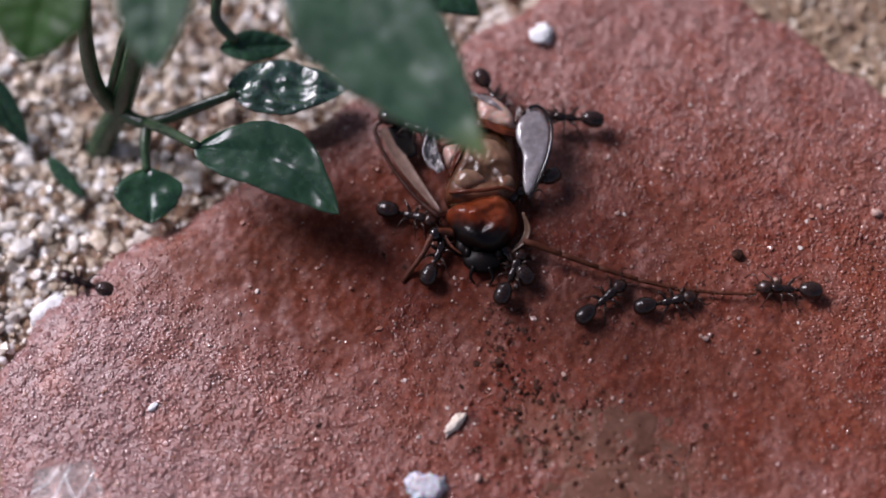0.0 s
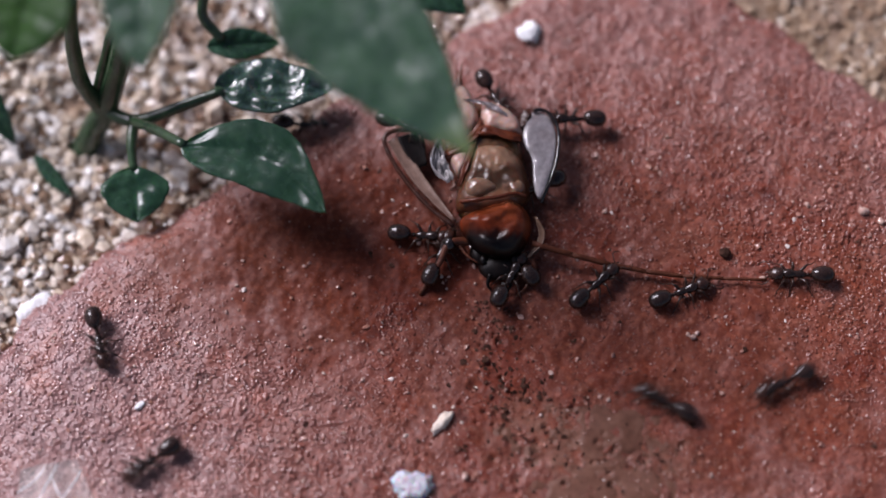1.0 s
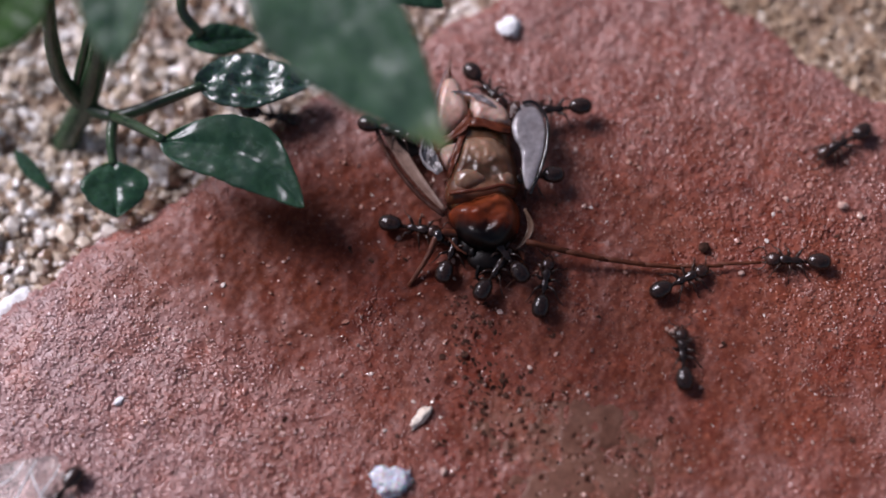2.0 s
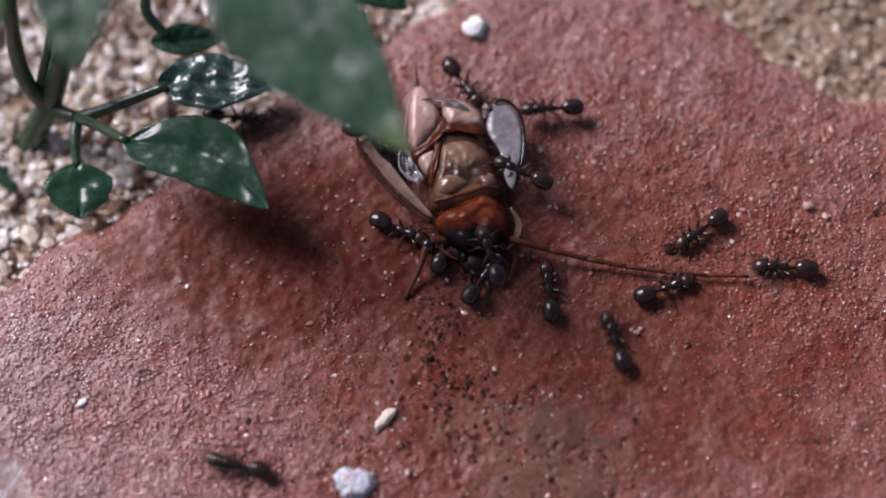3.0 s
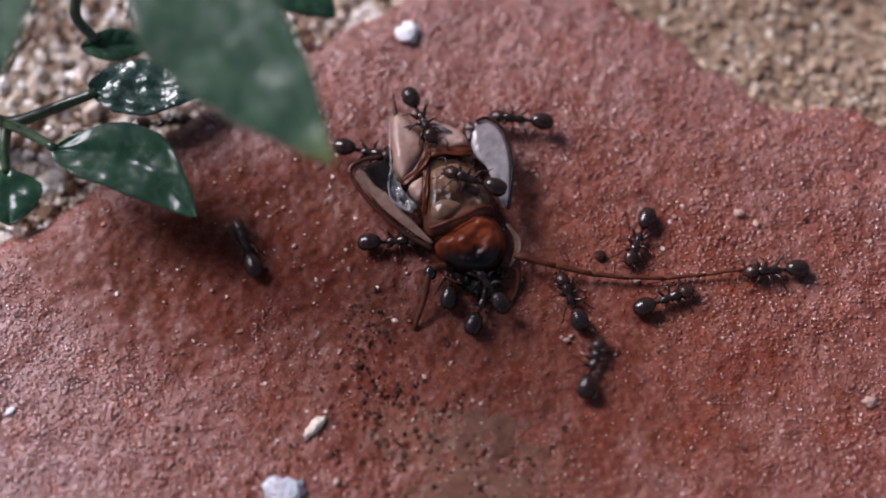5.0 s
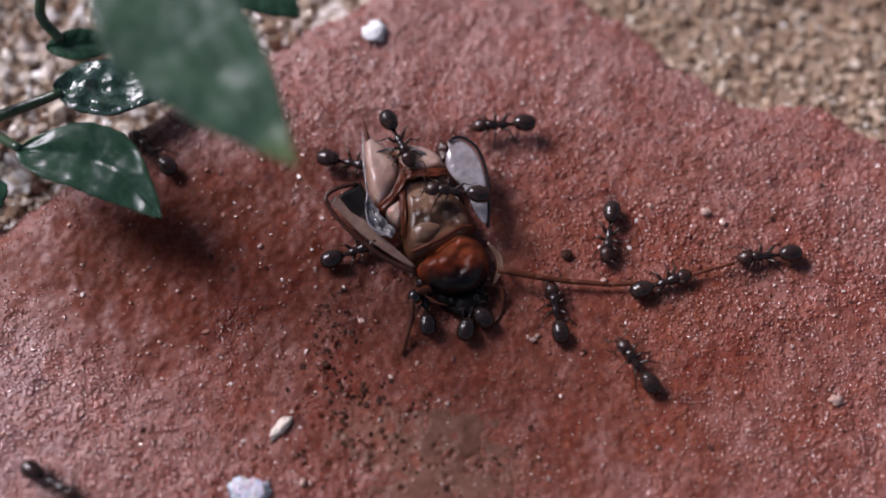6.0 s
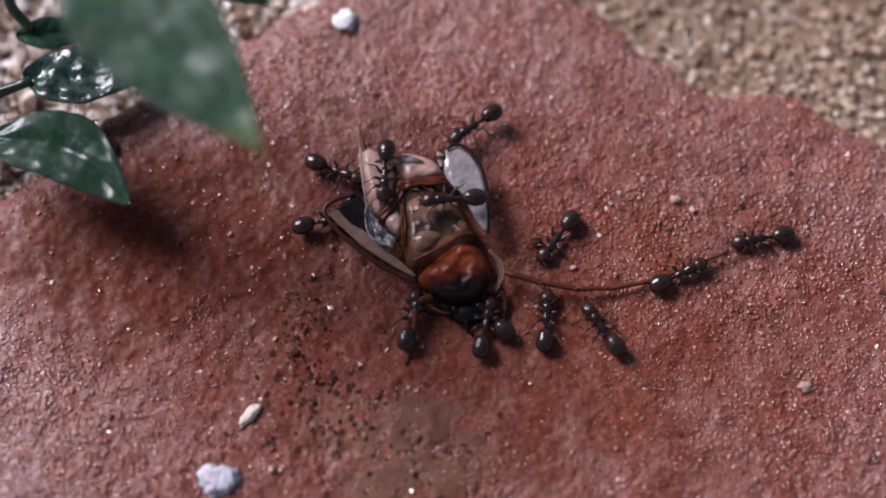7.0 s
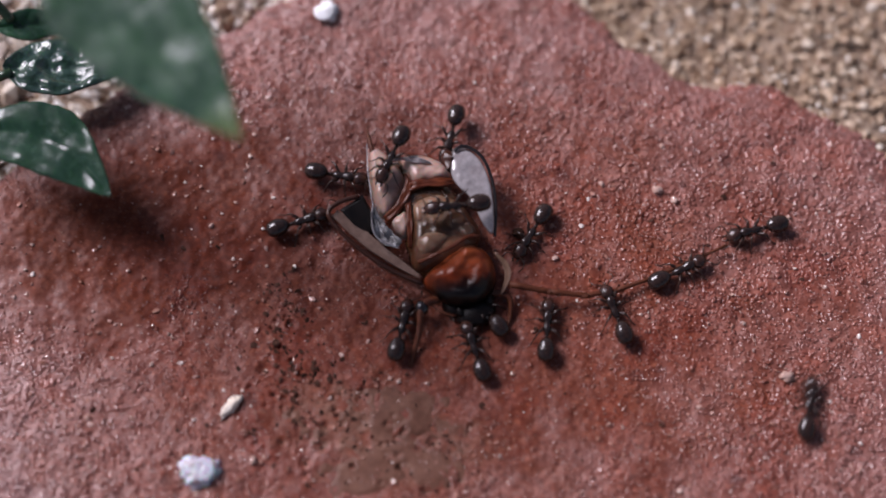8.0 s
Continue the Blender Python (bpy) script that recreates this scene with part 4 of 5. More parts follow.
    p("abdomen_segment", cushion([(-2.85, 6.85), (-3.15, 7.7), (-2.95, 9.2), (-2.6, 10.7), (-2.05, 12.0), (-1.35, 11.5), (-0.7, 9.9), (-0.7, 8.5), (-1.3, 7.6), (-2.1, 7.1)], 1.1, 1.36, 5.0, 0.10, 7, 16), M_BELLY, "cream abdomen plate")
    p("abdomen_segment", cushion([(-2.6, 5.7), (-2.65, 6.4), (-1.9, 6.75), (-1.45, 6.8), (-1.5, 6.1), (-1.8, 5.4), (-2.2, 5.1)], 1.0, 1.25, 5.0, 0.14, 8), M_BELLY, "small cream plate")
    p("abdomen_tip", cushion([(-2.4, 9.7), (-2.5, 10.6), (-2.0, 11.0), (-1.1, 10.7), (-0.3, 10.1), (-0.1, 9.5), (-1.2, 9.6)], 1.0, 1.10, 5.0, 0.16, 9), M_MESO, "brownish tip of the abdomen")
    for label, line, half in (("reddish-brown seam", [(2.15, 7.4, 2.15), (1.4, 7.5, 2.46), (0.5, 7.78, 2.54), (-0.2, 7.95, 2.54), (-0.85, 7.95, 2.47)], [0.20, 0.32, 0.24, 0.34, 0.26]),
                              ("reddish-brown seam", [(-0.6, 9.0, 2.36), (-0.68, 8.4, 2.50), (-1.1, 7.65, 2.46), (-1.85, 7.05, 2.32), (-2.95, 6.65, 1.9)], [0.05, 0.18, 0.30, 0.26, 0.26]),
                              ("thin brown seam", [(-1.1, 7.4, 2.30), (-1.4, 6.4, 2.30), (-1.8, 5.2, 2.22), (-2.2, 4.2, 1.9)], [0.26, 0.16, 0.20, 0.10])):
        p("seam", blade(line, half, -0.06, 0.14, seed=4, crumple=0.12), M_BAND, label)
    hx, hy, hz = WING_HINGE

    def hinged(shape):
        return [(x - hx, y - hy, z - hz) for x, y, z in shape[0]], shape[1]

    case = part_of("wing_case", mesh_from("wing_case", *hinged(blade([(-5.6, 8.55, 1.5), (-5.0, 7.5, 1.35), (-4.2, 5.7, 1.2), (-3.1, 3.7, 1.2), (-2.2, 2.2, 1.3)], [0.26, 0.44, 0.42, 0.28, 0.10], 0.25, 0.12)), M_TEGMEN), r, "cream wing case", pose(hx * MM, hy * MM, hz * MM))
    rim = tube(curve([(-3.7, 8.95, 1.7), (-5.1, 9.05, 1.75), (-6.0, 8.65, 1.7), (-5.75, 7.2, 1.55), (-4.85, 5.2, 1.4), (-3.65, 3.3, 1.35), (-2.3, 1.8, 1.4)]), [0.16 + 0.04 * noise.noise(Vector((i * 0.5, 7, 0))) for i in range(37)], 8)
    part_of("wing_rim", mesh_from("wing_rim", *hinged(rim), M_RIM), case, "dark brown wing rim")
    # a near-black sheet in the gap: the hollow's shade put in as colour
    part_of("wing_gap_shade", mesh_from("wing_gap_shade", *hinged(blade([(-4.3, 8.75, 1.62), (-4.05, 7.6, 1.45), (-3.7, 6.4, 1.25)], [0.9, 0.75, 0.30], 0.1, 0.1)), M_DARK), case, "black sheet standing for the shade between wing and body")
    p("torn_membrane", blade([(-3.3, 7.7, 2.0), (-3.55, 6.6, 1.75), (-3.35, 5.6, 1.6), (-2.75, 4.7, 1.6)], [0.15, 0.42, 0.55, 0.3], 0.3, 0.05, seed=3, crumple=0.55), M_SILVER, "crumpled silvery torn membrane", False)
    p("membrane_edge", tube(curve([(-3.3, 7.9, 2.2), (-3.8, 6.9, 2.05), (-3.92, 5.7, 1.9), (-2.9, 4.5, 1.85)]), [0.07] * 19, 6), M_WING, "bright wet edge")
    p("hind_wing", cushion([(2.85, 9.25), (3.75, 9.15), (4.35, 8.05), (4.35, 6.5), (3.95, 4.9), (3.15, 3.0), (2.75, 3.8), (2.7, 5.8), (2.3, 6.8), (2.2, 7.9)], 2.25, 0.22, 6.0, 0.10, 9, 14), M_WING, "silvery translucent hind wing")
    p("wing_rim", tube(curve([(2.95, 9.2, 2.5), (3.4, 9.3, 2.55), (3.95, 9.05, 2.55), (4.5, 8.05, 2.55), (4.5, 6.5, 2.4), (4.08, 4.85, 2.2), (3.2, 2.85, 1.9)]), [0.12] * 37, 8), M_GLOSS, "black glossy wing rim")
    p("wing_root", cushion([(1.95, 8.2), (2.0, 9.2), (2.6, 9.65), (2.95, 9.2), (2.4, 8.2)], 1.9, 0.40, 6.0, 0.45, 12), M_RIM, "crumpled dark wing root")
    p("cercus", tube(curve([(-2.0, 11.0, 2.0), (-1.9, 12.0, 2.2), (-1.7, 13.1, 2.4)]), list(np.linspace(0.24, 0.03, 13)), 8), M_LEG, "reddish-brown spike")
    p("wing_film", blade([(-1.9, 10.3, 2.42), (-0.7, 10.0, 2.62), (0.4, 9.5, 2.66), (1.2, 8.9, 2.62)], [0.04, 0.12, 0.22, 0.05], 0.3, 0.04, seed=5, crumple=0.16), M_WING, "thin wet shred of wing film", False)
    p("membrane_edge", tube(curve([(-2.1, 12.0, 2.1), (-2.7, 10.4, 2.2), (-3.15, 8.7, 2.15), (-3.4, 7.7, 2.1)]), [0.05] * 19, 6), M_WING, "bright wet edge")
    p("shield_margin", blade([(-2.4, 0.7, 1.3), (-2.2, 0.1, 1.25), (-1.75, -0.5, 1.2), (-1.1, -0.95, 1.1)], [0.04, 0.07, 0.07, 0.03], 0.2, 0.12), M_LEG, "reddish-brown side margin")
    p("leg_joint", dome(-2.95, 0.35, 0.46, 0.52, 1.2, 0.5, n=18, rings=6, under=0.8), M_GLOSS, "black shiny leg joint")
    p("leg", tube(curve([(-1.6, 0.6, 1.0), (-2.95, 0.35, 1.4), (-3.7, -1.0, 1.0), (-5.0, -2.7, 0.12)]), list(np.linspace(0.30, 0.14, 19)), 8), M_LEG, "thin reddish-brown leg")
    p("leg", tube(curve([(1.5, -0.2, 0.9), (2.6, -1.0, 0.8), (2.2, -2.2, 0.3), (1.4, -3.0, 0.12)]), list(np.linspace(0.24, 0.09, 19)), 8), M_LEG, "thin reddish-brown leg")
    for k in range(ANTENNA_JOINTS - 1):
        a, b = 0.21 - 0.018 * k, 0.21 - 0.018 * (k + 1)
        me = mesh_from("antenna_piece", *tube([(-1.42, 0, 0), (-0.7, 0, 0), (0, 0, 0.02), (0.7, 0, 0), (1.42, 0, 0)], [a, a, (a + b) / 2, b, b], 10), M_FEELER)
        part_of("antenna_piece", me, r, "long reddish-brown antenna")
    return r


# ---- ants (x forward, feet on z = 0) ----
def leg_mesh(hip, out, fore, reach, lift):
    """Hip at the origin: coxa, femur up and outwards, tibia and foot down to the ground."""
    s = 1 if out > 0 else -1
    knee = (fore * 0.45, s * reach * 0.45, lift)
    ankle = (fore * 0.85, s * reach * 0.85, -hip + 0.16)
    toe = (fore * 1.08, s * reach * 1.1, -hip + 0.03)
    pts = [(0, 0, 0), (fore * 0.12, s * reach * 0.14, 0.02), (fore * 0.3, s * reach * 0.3, lift * 0.75), knee, (fore * 0.65, s * reach * 0.66, lift * 0.3 - hip * 0.35), ankle, toe]
    return tube(pts, [0.10, 0.12, 0.11, 0.060, 0.048, 0.034, 0.022], 6)


def build_ant():
    a = thing("ant", "small glossy black ant dragging at the dead cockroach", "ant", group="ants on the slab")

    def p(name, shape, mat=M_ANT, label="", at=None):
        return part_of(name, mesh_from(name, *shape, mat), a, label, at)

    def tilt(shape, m):
        v, f = shape
        return [tuple(m @ Vector(q)) for q in v], f

    head = tilt(egg(-0.56, 0.54, 0.47, 0.80, 0.45), Matrix.Rotation(radians(18), 4, "Y"))
    h = p("head", [[(x + 1.62, y, z + 0.68) for x, y, z in head[0]], head[1]], M_ANT_HEAD)
    for s in (1, -1):
        part_of("mandible", mesh_from("mandible", *tube([(2.02, 0.16 * s, 0.52), (2.2, 0.18 * s, 0.46), (2.3, 0.06 * s, 0.42)], [0.07, 0.06, 0.02], 6), M_ANT_LEG), h)
        part_of("eye", mesh_from("eye", *lump((0.17, 0.12, 0.17), 3, 0.02, 1), M_ANT), h, at=pose(1.66 * MM, 0.40 * s * MM, 0.74 * MM))
        part_of("antenna", mesh_from("antenna", *tube([(1.95, 0.17 * s, 0.74), (2.1, 0.45 * s, 0.98), (2.25, 0.72 * s, 0.98), (2.55, 0.78 * s, 0.72), (2.85, 0.62 * s, 0.45)], [0.035, 0.035, 0.04, 0.045, 0.04], 6), M_ANT_LEG), h)
    # one slender trunk: neck, broad fore part, a waist, and a hind part that slopes down to the stalk
    trunk = spin([(1.30, 0.0), (1.22, 0.13), (1.12, 0.22), (0.98, 0.31), (0.80, 0.34), (0.62, 0.31), (0.48, 0.25), (0.36, 0.22), (0.20, 0.25), (0.02, 0.27), (-0.16, 0.24), (-0.30, 0.17), (-0.40, 0.10), (-0.45, 0.0)], 16, 1.0)
    p("thorax", [[(x, y, z + 0.62 + 0.11 * (x + 0.45)) for x, y, z in trunk[0]], trunk[1]])
    node_, stalk_ = lump((0.22, 0.30, 0.42), 8, 0.05, 1), tube([(-0.28, 0, 0.58), (-0.45, 0, 0.58), (-0.74, 0, 0.62)], [0.13, 0.11, 0.14], 8)
    p("petiole", join([[(x - 0.47, y, z + 0.50) for x, y, z in node_[0]], node_[1]], stalk_))
    steps = []
    for i in range(41):
        u = i / 40
        plate = (u * 4.6) % 1.0                     # overlapping plates, each a little wider at its hind edge
        steps.append((-0.82 + 1.60 * (0.5 - 0.5 * math.cos(math.pi * u)), 0.61 * math.sin(math.pi * u ** 0.9) ** 0.92 * (1.0 - 0.045 * plate) if 0 < i < 40 else 0.0))
    gas = tilt(spin(steps, 20, 0.90), Matrix.Rotation(radians(-10), 4, "Y"))
    rings = [[(x - 1.42, y, z + 0.78) for x, y, z in gas[0]], gas[1]]
    p("gaster", rings)
    for i, (hx, fore, reach, lift) in enumerate(((0.92, 0.80, 1.00, 0.30), (0.50, 0.10, 1.15, 0.36), (0.10, -1.00, 1.02, 0.40))):
        for s in (1, -1):
            p("leg", leg_mesh(0.58, s, fore, reach, lift), M_ANT_LEG, "", pose(hx * MM, 0.17 * s * MM, 0.58 * MM))
    return a


build_ground()
build_stone()
build_grains()
build_gravel()
build_glints()
build_clay()
build_specks()
build_small_stones()
build_plant()
build_shard()
roach = build_roach()


# ---- what moves ----
def row(t, x, y, yaw, z=0.0, pitch=0.0):
    """Millimetres and degrees; the height is above the slab."""
    return t, pose(x * MM, y * MM, z * MM, 0, pitch, yaw)


ANT_COUNT = 21
ant_proto = build_ant()


PULLERS = "small glossy black ant dragging at the dead cockroach"
ROAMER = "small glossy black ant running over the red slab"
spare_ants = [ant_proto] + [copy_thing(ant_proto, Matrix.Identity(4)) for _ in range(ANT_COUNT - 1)]


def move_ant(rows, label=PULLERS, cling=False):
    """An ant along its rows; its legs swing in two alternating sets of three as far as it walks.
    One that clings to the slab's rim keeps to the height of the edge beside it."""
    a = spare_ants.pop(0)
    a["label"] = label
    seated = []
    for t, m in rows:
        x, y, z = m.translation / MM
        ground = height_at(x, y) if -36 < x < 44 and -29 < y < 20 else 0.0
        if cling and ground < -0.8:
            ground = max(height_at(x + 1.4 * math.cos(k), y + 1.4 * math.sin(k)) for k in range(0, 6)) - 0.1
        m = m.copy()
        m.translation.z = (max(ground, -3.2) + z) * MM
        seated.append((t, m))
    walk(a, seated)
    legs = [c for c in a.children if c.name.startswith("leg")]
    hips = [c.matrix_basis.copy() for c in legs]
    # phase by the way walked: one stride is about 3 mm
    times, phase, gait = [], 0.0, []
    for (t0, m0), (t1, m1) in zip(seated, seated[1:]):
        way = (m1.translation - m0.translation).length / MM
        n = max(1, min(int((t1 - t0) / 0.1), int(way / 0.8) + 1))
        for k in range(n):
            gait.append((t0 + (t1 - t0) * k / n, phase + way / 3.2 * k / n, min(1.0, way / (t1 - t0) / 4)))
        phase += way / 3.2
    gait.append((seated[-1][0], phase, 0.3))
    for i, (ob, hip) in enumerate(zip(legs, hips)):
        sign = 1 if (i // 2 + i % 2) % 2 else -1
        side = 1 if i % 2 == 0 else -1
        walk(ob, [(t, hip @ pose(0, 0, 0, 0, 0, sign * side * (4 + 16 * amount) * math.sin(2 * math.pi * ph + 0.7 * i))) for t, ph, amount in gait])
    return a


def bend_antenna(roach_rows, joints):
    """The antenna in rigid pieces along a smooth line through four points on the slab, which turns with time."""
    heights = (1.4, 0.8, 0.55, 0.55)
    pieces = [c for c in roach.children if c.name.startswith("antenna_piece")]
    tracks = [[] for _ in pieces]
    for k, (t, m) in enumerate(roach_rows):
        line = curve([(*joints[i][k], heights[i]) for i in range(4)], 8)
        n = len(pieces)
        inv = m.inverted()
        for i in range(n):
            a, b = line[i * (len(line) - 1) // n], line[(i + 1) * (len(line) - 1) // n]
            x = (b - a).normalized()
            y = Vector((0, 0, 1)).cross(x).normalized()
            w = Matrix((x, y, x.cross(y))).transposed().to_4x4()
            w.translation = (a + b) / 2 * MM
            tracks[i].append((t, inv @ w))
    for ob, rows in zip(pieces, tracks):
        walk(ob, rows)


def motions():
    roach_rows = [row(0.0, -4.25, 0.12, -2.03),
                  row(0.5, -3.55, -0.11, -1.74),
                  row(1.0, -2.42, -0.51, 1.90),
                  row(1.5, -2.19, -0.47, 1.08),
                  row(1.7, -1.98, -0.24, 1.10),
                  row(2.8, -0.75, -0.46, 8.07),
                  row(3.0, -0.10, -0.47, 9.33),
                  row(3.5, 1.00, -0.90, 8.95),
                  row(4.0, 1.99, -0.96, 9.15),
                  row(4.5, 3.50, -0.97, 13.53),
                  row(5.8, 5.42, -2.77, 19.84),
                  row(6.0, 5.67, -2.92, 21.07),
                  row(6.5, 6.91, -3.54, 24.46),
                  row(7.0, 7.78, -4.34, 22.76),
                  row(7.5, 8.67, -4.44, 24.58),
                  row(8.0, 9.32, -5.14, 21.75)]
    walk(roach, roach_rows)
    # the wing case folds in towards the body as the prey is dragged
    hx, hy, hz = WING_HINGE
    case = next(c for c in roach.children if c.name.startswith("wing_case"))
    walk(case, [(t, pose((hx + dx) * MM, (hy + dy) * MM, hz * MM, 0, 0, turn)) for t, dx, dy, turn in
                ((0.0, -0.40, -0.30, 8), (1.5, -0.30, -0.15, 6), (3.0, -0.15, 0.0, 3), (4.5, 0, 0, 0), (6.5, 0, 0, 0), (8.0, 0, 0, 2))])
    joint_a = [(-1.21, 0.03), (-0.76, -0.07), (0.19, -0.28), (0.49, -0.27), (0.92, -0.29), (1.96, -0.36), (2.39, -0.25), (3.86, -0.48), (5.04, -0.23), (6.19, -0.56), (8.10, -2.03), (8.57, -1.95), (9.88, -2.42), (10.90, -3.00), (11.65, -3.37), (12.25, -4.43)]
    joint_b = [(3.61, -1.59), (4.25, -1.37), (5.19, -1.50), (5.69, -1.31), (6.12, -1.20), (6.96, -1.59), (7.39, -1.41), (8.86, -1.40), (10.22, -1.26), (11.37, -1.67), (12.90, -2.88), (13.01, -2.50), (14.48, -3.27), (15.33, -3.89), (16.10, -3.54), (17.21, -5.02)]
    joint_c = [(8.76, -3.00), (9.05, -2.39), (9.99, -2.21), (10.70, -1.74), (11.13, -1.56), (12.13, -2.50), (12.56, -2.24), (14.04, -1.84), (15.03, -1.98), (16.18, -2.31), (17.73, -2.83), (18.21, -2.56), (19.33, -2.75), (20.18, -3.34), (20.94, -3.34), (21.34, -3.82)]
    joint_d = [(13.73, -3.34), (14.40, -2.73), (15.36, -2.44), (15.71, -1.77), (16.15, -1.47), (17.31, -2.47), (17.92, -2.56), (19.23, -2.00), (20.59, -2.06), (21.39, -2.23), (23.76, -1.44), (24.06, -1.14), (25.08, -1.17), (25.71, -1.17), (26.65, -1.45), (26.70, -1.47)]
    bend_antenna(roach_rows, (joint_a, joint_b, joint_c, joint_d))
    # puller
    move_ant([row(0.0, 16.01, -3.02, 175.6),
              row(0.5, 16.65, -2.40, 182.5),
              row(1.0, 17.70, -2.11, 178.6),
              row(1.5, 18.06, -1.94, 176.2),
              row(1.7, 18.52, -1.40, 175.0),
              row(2.8, 19.51, -2.06, 182.4),
              row(3.0, 20.34, -1.92, 176.4),
              row(3.5, 21.60, -1.58, 174.9),
              row(4.0, 22.95, -1.64, 181.0),
              row(4.5, 23.67, -1.79, 181.6),
              row(5.8, 25.82, -0.81, 186.6),
              row(6.0, 26.21, -0.68, 185.0),
              row(6.5, 27.25, -0.68, 184.8),
              row(7.0, 27.84, -0.32, 189.2),
              row(7.5, 28.66, -0.56, 191.0),
              row(8.0, 28.67, -0.44, 194.3)], "small glossy black ant pulling the end of the antenna")
    # second
    move_ant([row(0.0, 7.99, -3.94, 12.3),
              row(0.5, 8.88, -3.52, 22.4),
              row(1.0, 9.78, -3.34, 21.2),
              row(1.5, 10.19, -3.19, 21.8),
              row(1.7, 10.76, -2.87, 27.9),
              row(2.8, 11.62, -3.44, 17.2),
              row(3.0, 12.47, -3.35, 19.9),
              row(3.5, 13.99, -3.42, 32.0),
              row(4.0, 15.14, -3.52, 30.9),
              row(4.5, 15.94, -3.69, 20.1),
              row(5.8, 18.61, -3.03, 21.6),
              row(6.0, 19.04, -2.59, 18.6),
              row(6.5, 21.68, -2.49, 23.0),
              row(7.0, 22.18, -2.86, 25.3),
              row(7.5, 22.89, -3.10, 22.1),
              row(8.0, 23.29, -3.30, 25.9)], "small glossy black ant gripping the long antenna")
    # third
    move_ant([row(0.0, 3.78, -3.89, 41.5),
              row(0.5, 3.69, -3.44, 55.2),
              row(1.0, 4.22, -2.88, 43.2),
              row(1.5, 2.83, -2.47, 74.4),
              row(1.7, 2.16, -3.40, 76.5),
              row(2.8, 4.00, -3.04, 94.7),
              row(3.0, 4.84, -3.54, 95.5),
              row(3.5, 5.95, -4.71, 86.3),
              row(4.0, 8.67, -2.69, 88.5),
              row(4.5, 10.08, -2.95, 111.5),
              row(5.8, 11.78, -4.65, 103.1),
              row(6.0, 12.03, -4.50, 99.5),
              row(6.5, 12.92, -5.24, 88.2),
              row(7.0, 13.30, -5.97, 85.4),
              row(7.5, 14.28, -5.70, 84.1),
              row(8.0, 14.52, -7.26, 85.3)])
    # lower right a
    move_ant([row(0.0, 16.48, -21.10, 133.0),
              row(0.3, 13.77, -16.18, 140.5),
              row(0.5, 13.14, -15.64, 146.2),
              row(0.6, 10.46, -13.64, 138.9),
              row(0.7, 10.28, -12.44, 119.1),
              row(0.8, 9.74, -11.64, 119.2),
              row(0.9, 9.63, -10.90, 121.6),
              row(1.0, 8.47, -10.80, 151.7),
              row(1.1, 6.35, -10.73, 170.1),
              row(1.2, 6.37, -11.67, 185.9),
              row(1.3, 3.99, -13.77, 198.7),
              row(1.4, 2.48, -15.34, 217.6),
              row(1.5, 1.23, -17.55, 228.8),
              row(1.7, -0.86, -20.24, 232.1),
              row(2.4, -4.99, -25.13, 232.2),
              row(8.0, 4.47, -26.98, 231.3)], "small glossy black ant running over the red slab")
    # lower right b
    move_ant([row(0.0, 26.84, -4.45, 168.5),
              row(0.5, 19.61, -6.25, 167.2),
              row(0.6, 17.62, -6.24, 165.7),
              row(0.7, 17.56, -6.55, 165.7),
              row(0.9, 16.99, -7.67, 191.0),
              row(1.0, 16.23, -9.48, 205.0),
              row(1.1, 13.98, -10.75, 193.0),
              row(1.2, 12.94, -11.22, 187.4),
              row(1.3, 11.07, -10.72, 143.0),
              row(1.4, 10.26, -9.14, 112.8),
              row(1.5, 10.85, -8.64, 100.7),
              row(1.7, 11.74, -8.77, 91.4),
              row(2.8, 8.14, -5.75, 100.4),
              row(3.0, 9.04, -7.02, 107.5),
              row(3.5, 9.23, -8.94, 121.7),
              row(4.0, 7.48, -8.96, 135.2),
              row(4.5, 7.61, -7.32, 91.2),
              row(4.7, 8.86, -8.27, 72.1),
              row(5.8, 18.16, -8.13, 86.2),
              row(6.0, 17.18, -8.18, 123.0),
              row(6.5, 16.98, -6.43, 121.2),
              row(7.0, 16.97, -6.59, 123.9),
              row(7.5, 17.76, -5.66, 106.0),
              row(8.0, 19.01, -6.22, 109.8)])
    # left edge
    move_ant([row(0.0, -30.48, -2.25, 160.3),
              row(0.5, -31.28, -3.90, 202.4),
              row(0.6, -31.25, -4.05, 220.5),
              row(0.7, -30.46, -4.44, 234.0),
              row(0.8, -29.82, -5.25, 244.6),
              row(0.9, -29.03, -5.98, 262.1),
              row(1.0, -28.22, -6.63, 285.3),
              row(1.1, -27.69, -7.09, 290.1),
              row(1.2, -27.32, -7.82, 286.7),
              row(1.3, -26.10, -9.80, 285.2),
              row(1.4, -25.81, -11.04, 275.0),
              row(1.5, -25.89, -12.20, 267.8),
              row(1.7, -26.25, -13.69, 241.5),
              row(2.2, -29.58, -18.71, 232.0),
              row(8.0, -20.56, -21.04, 231.2)], "small glossy black ant running over the red slab")
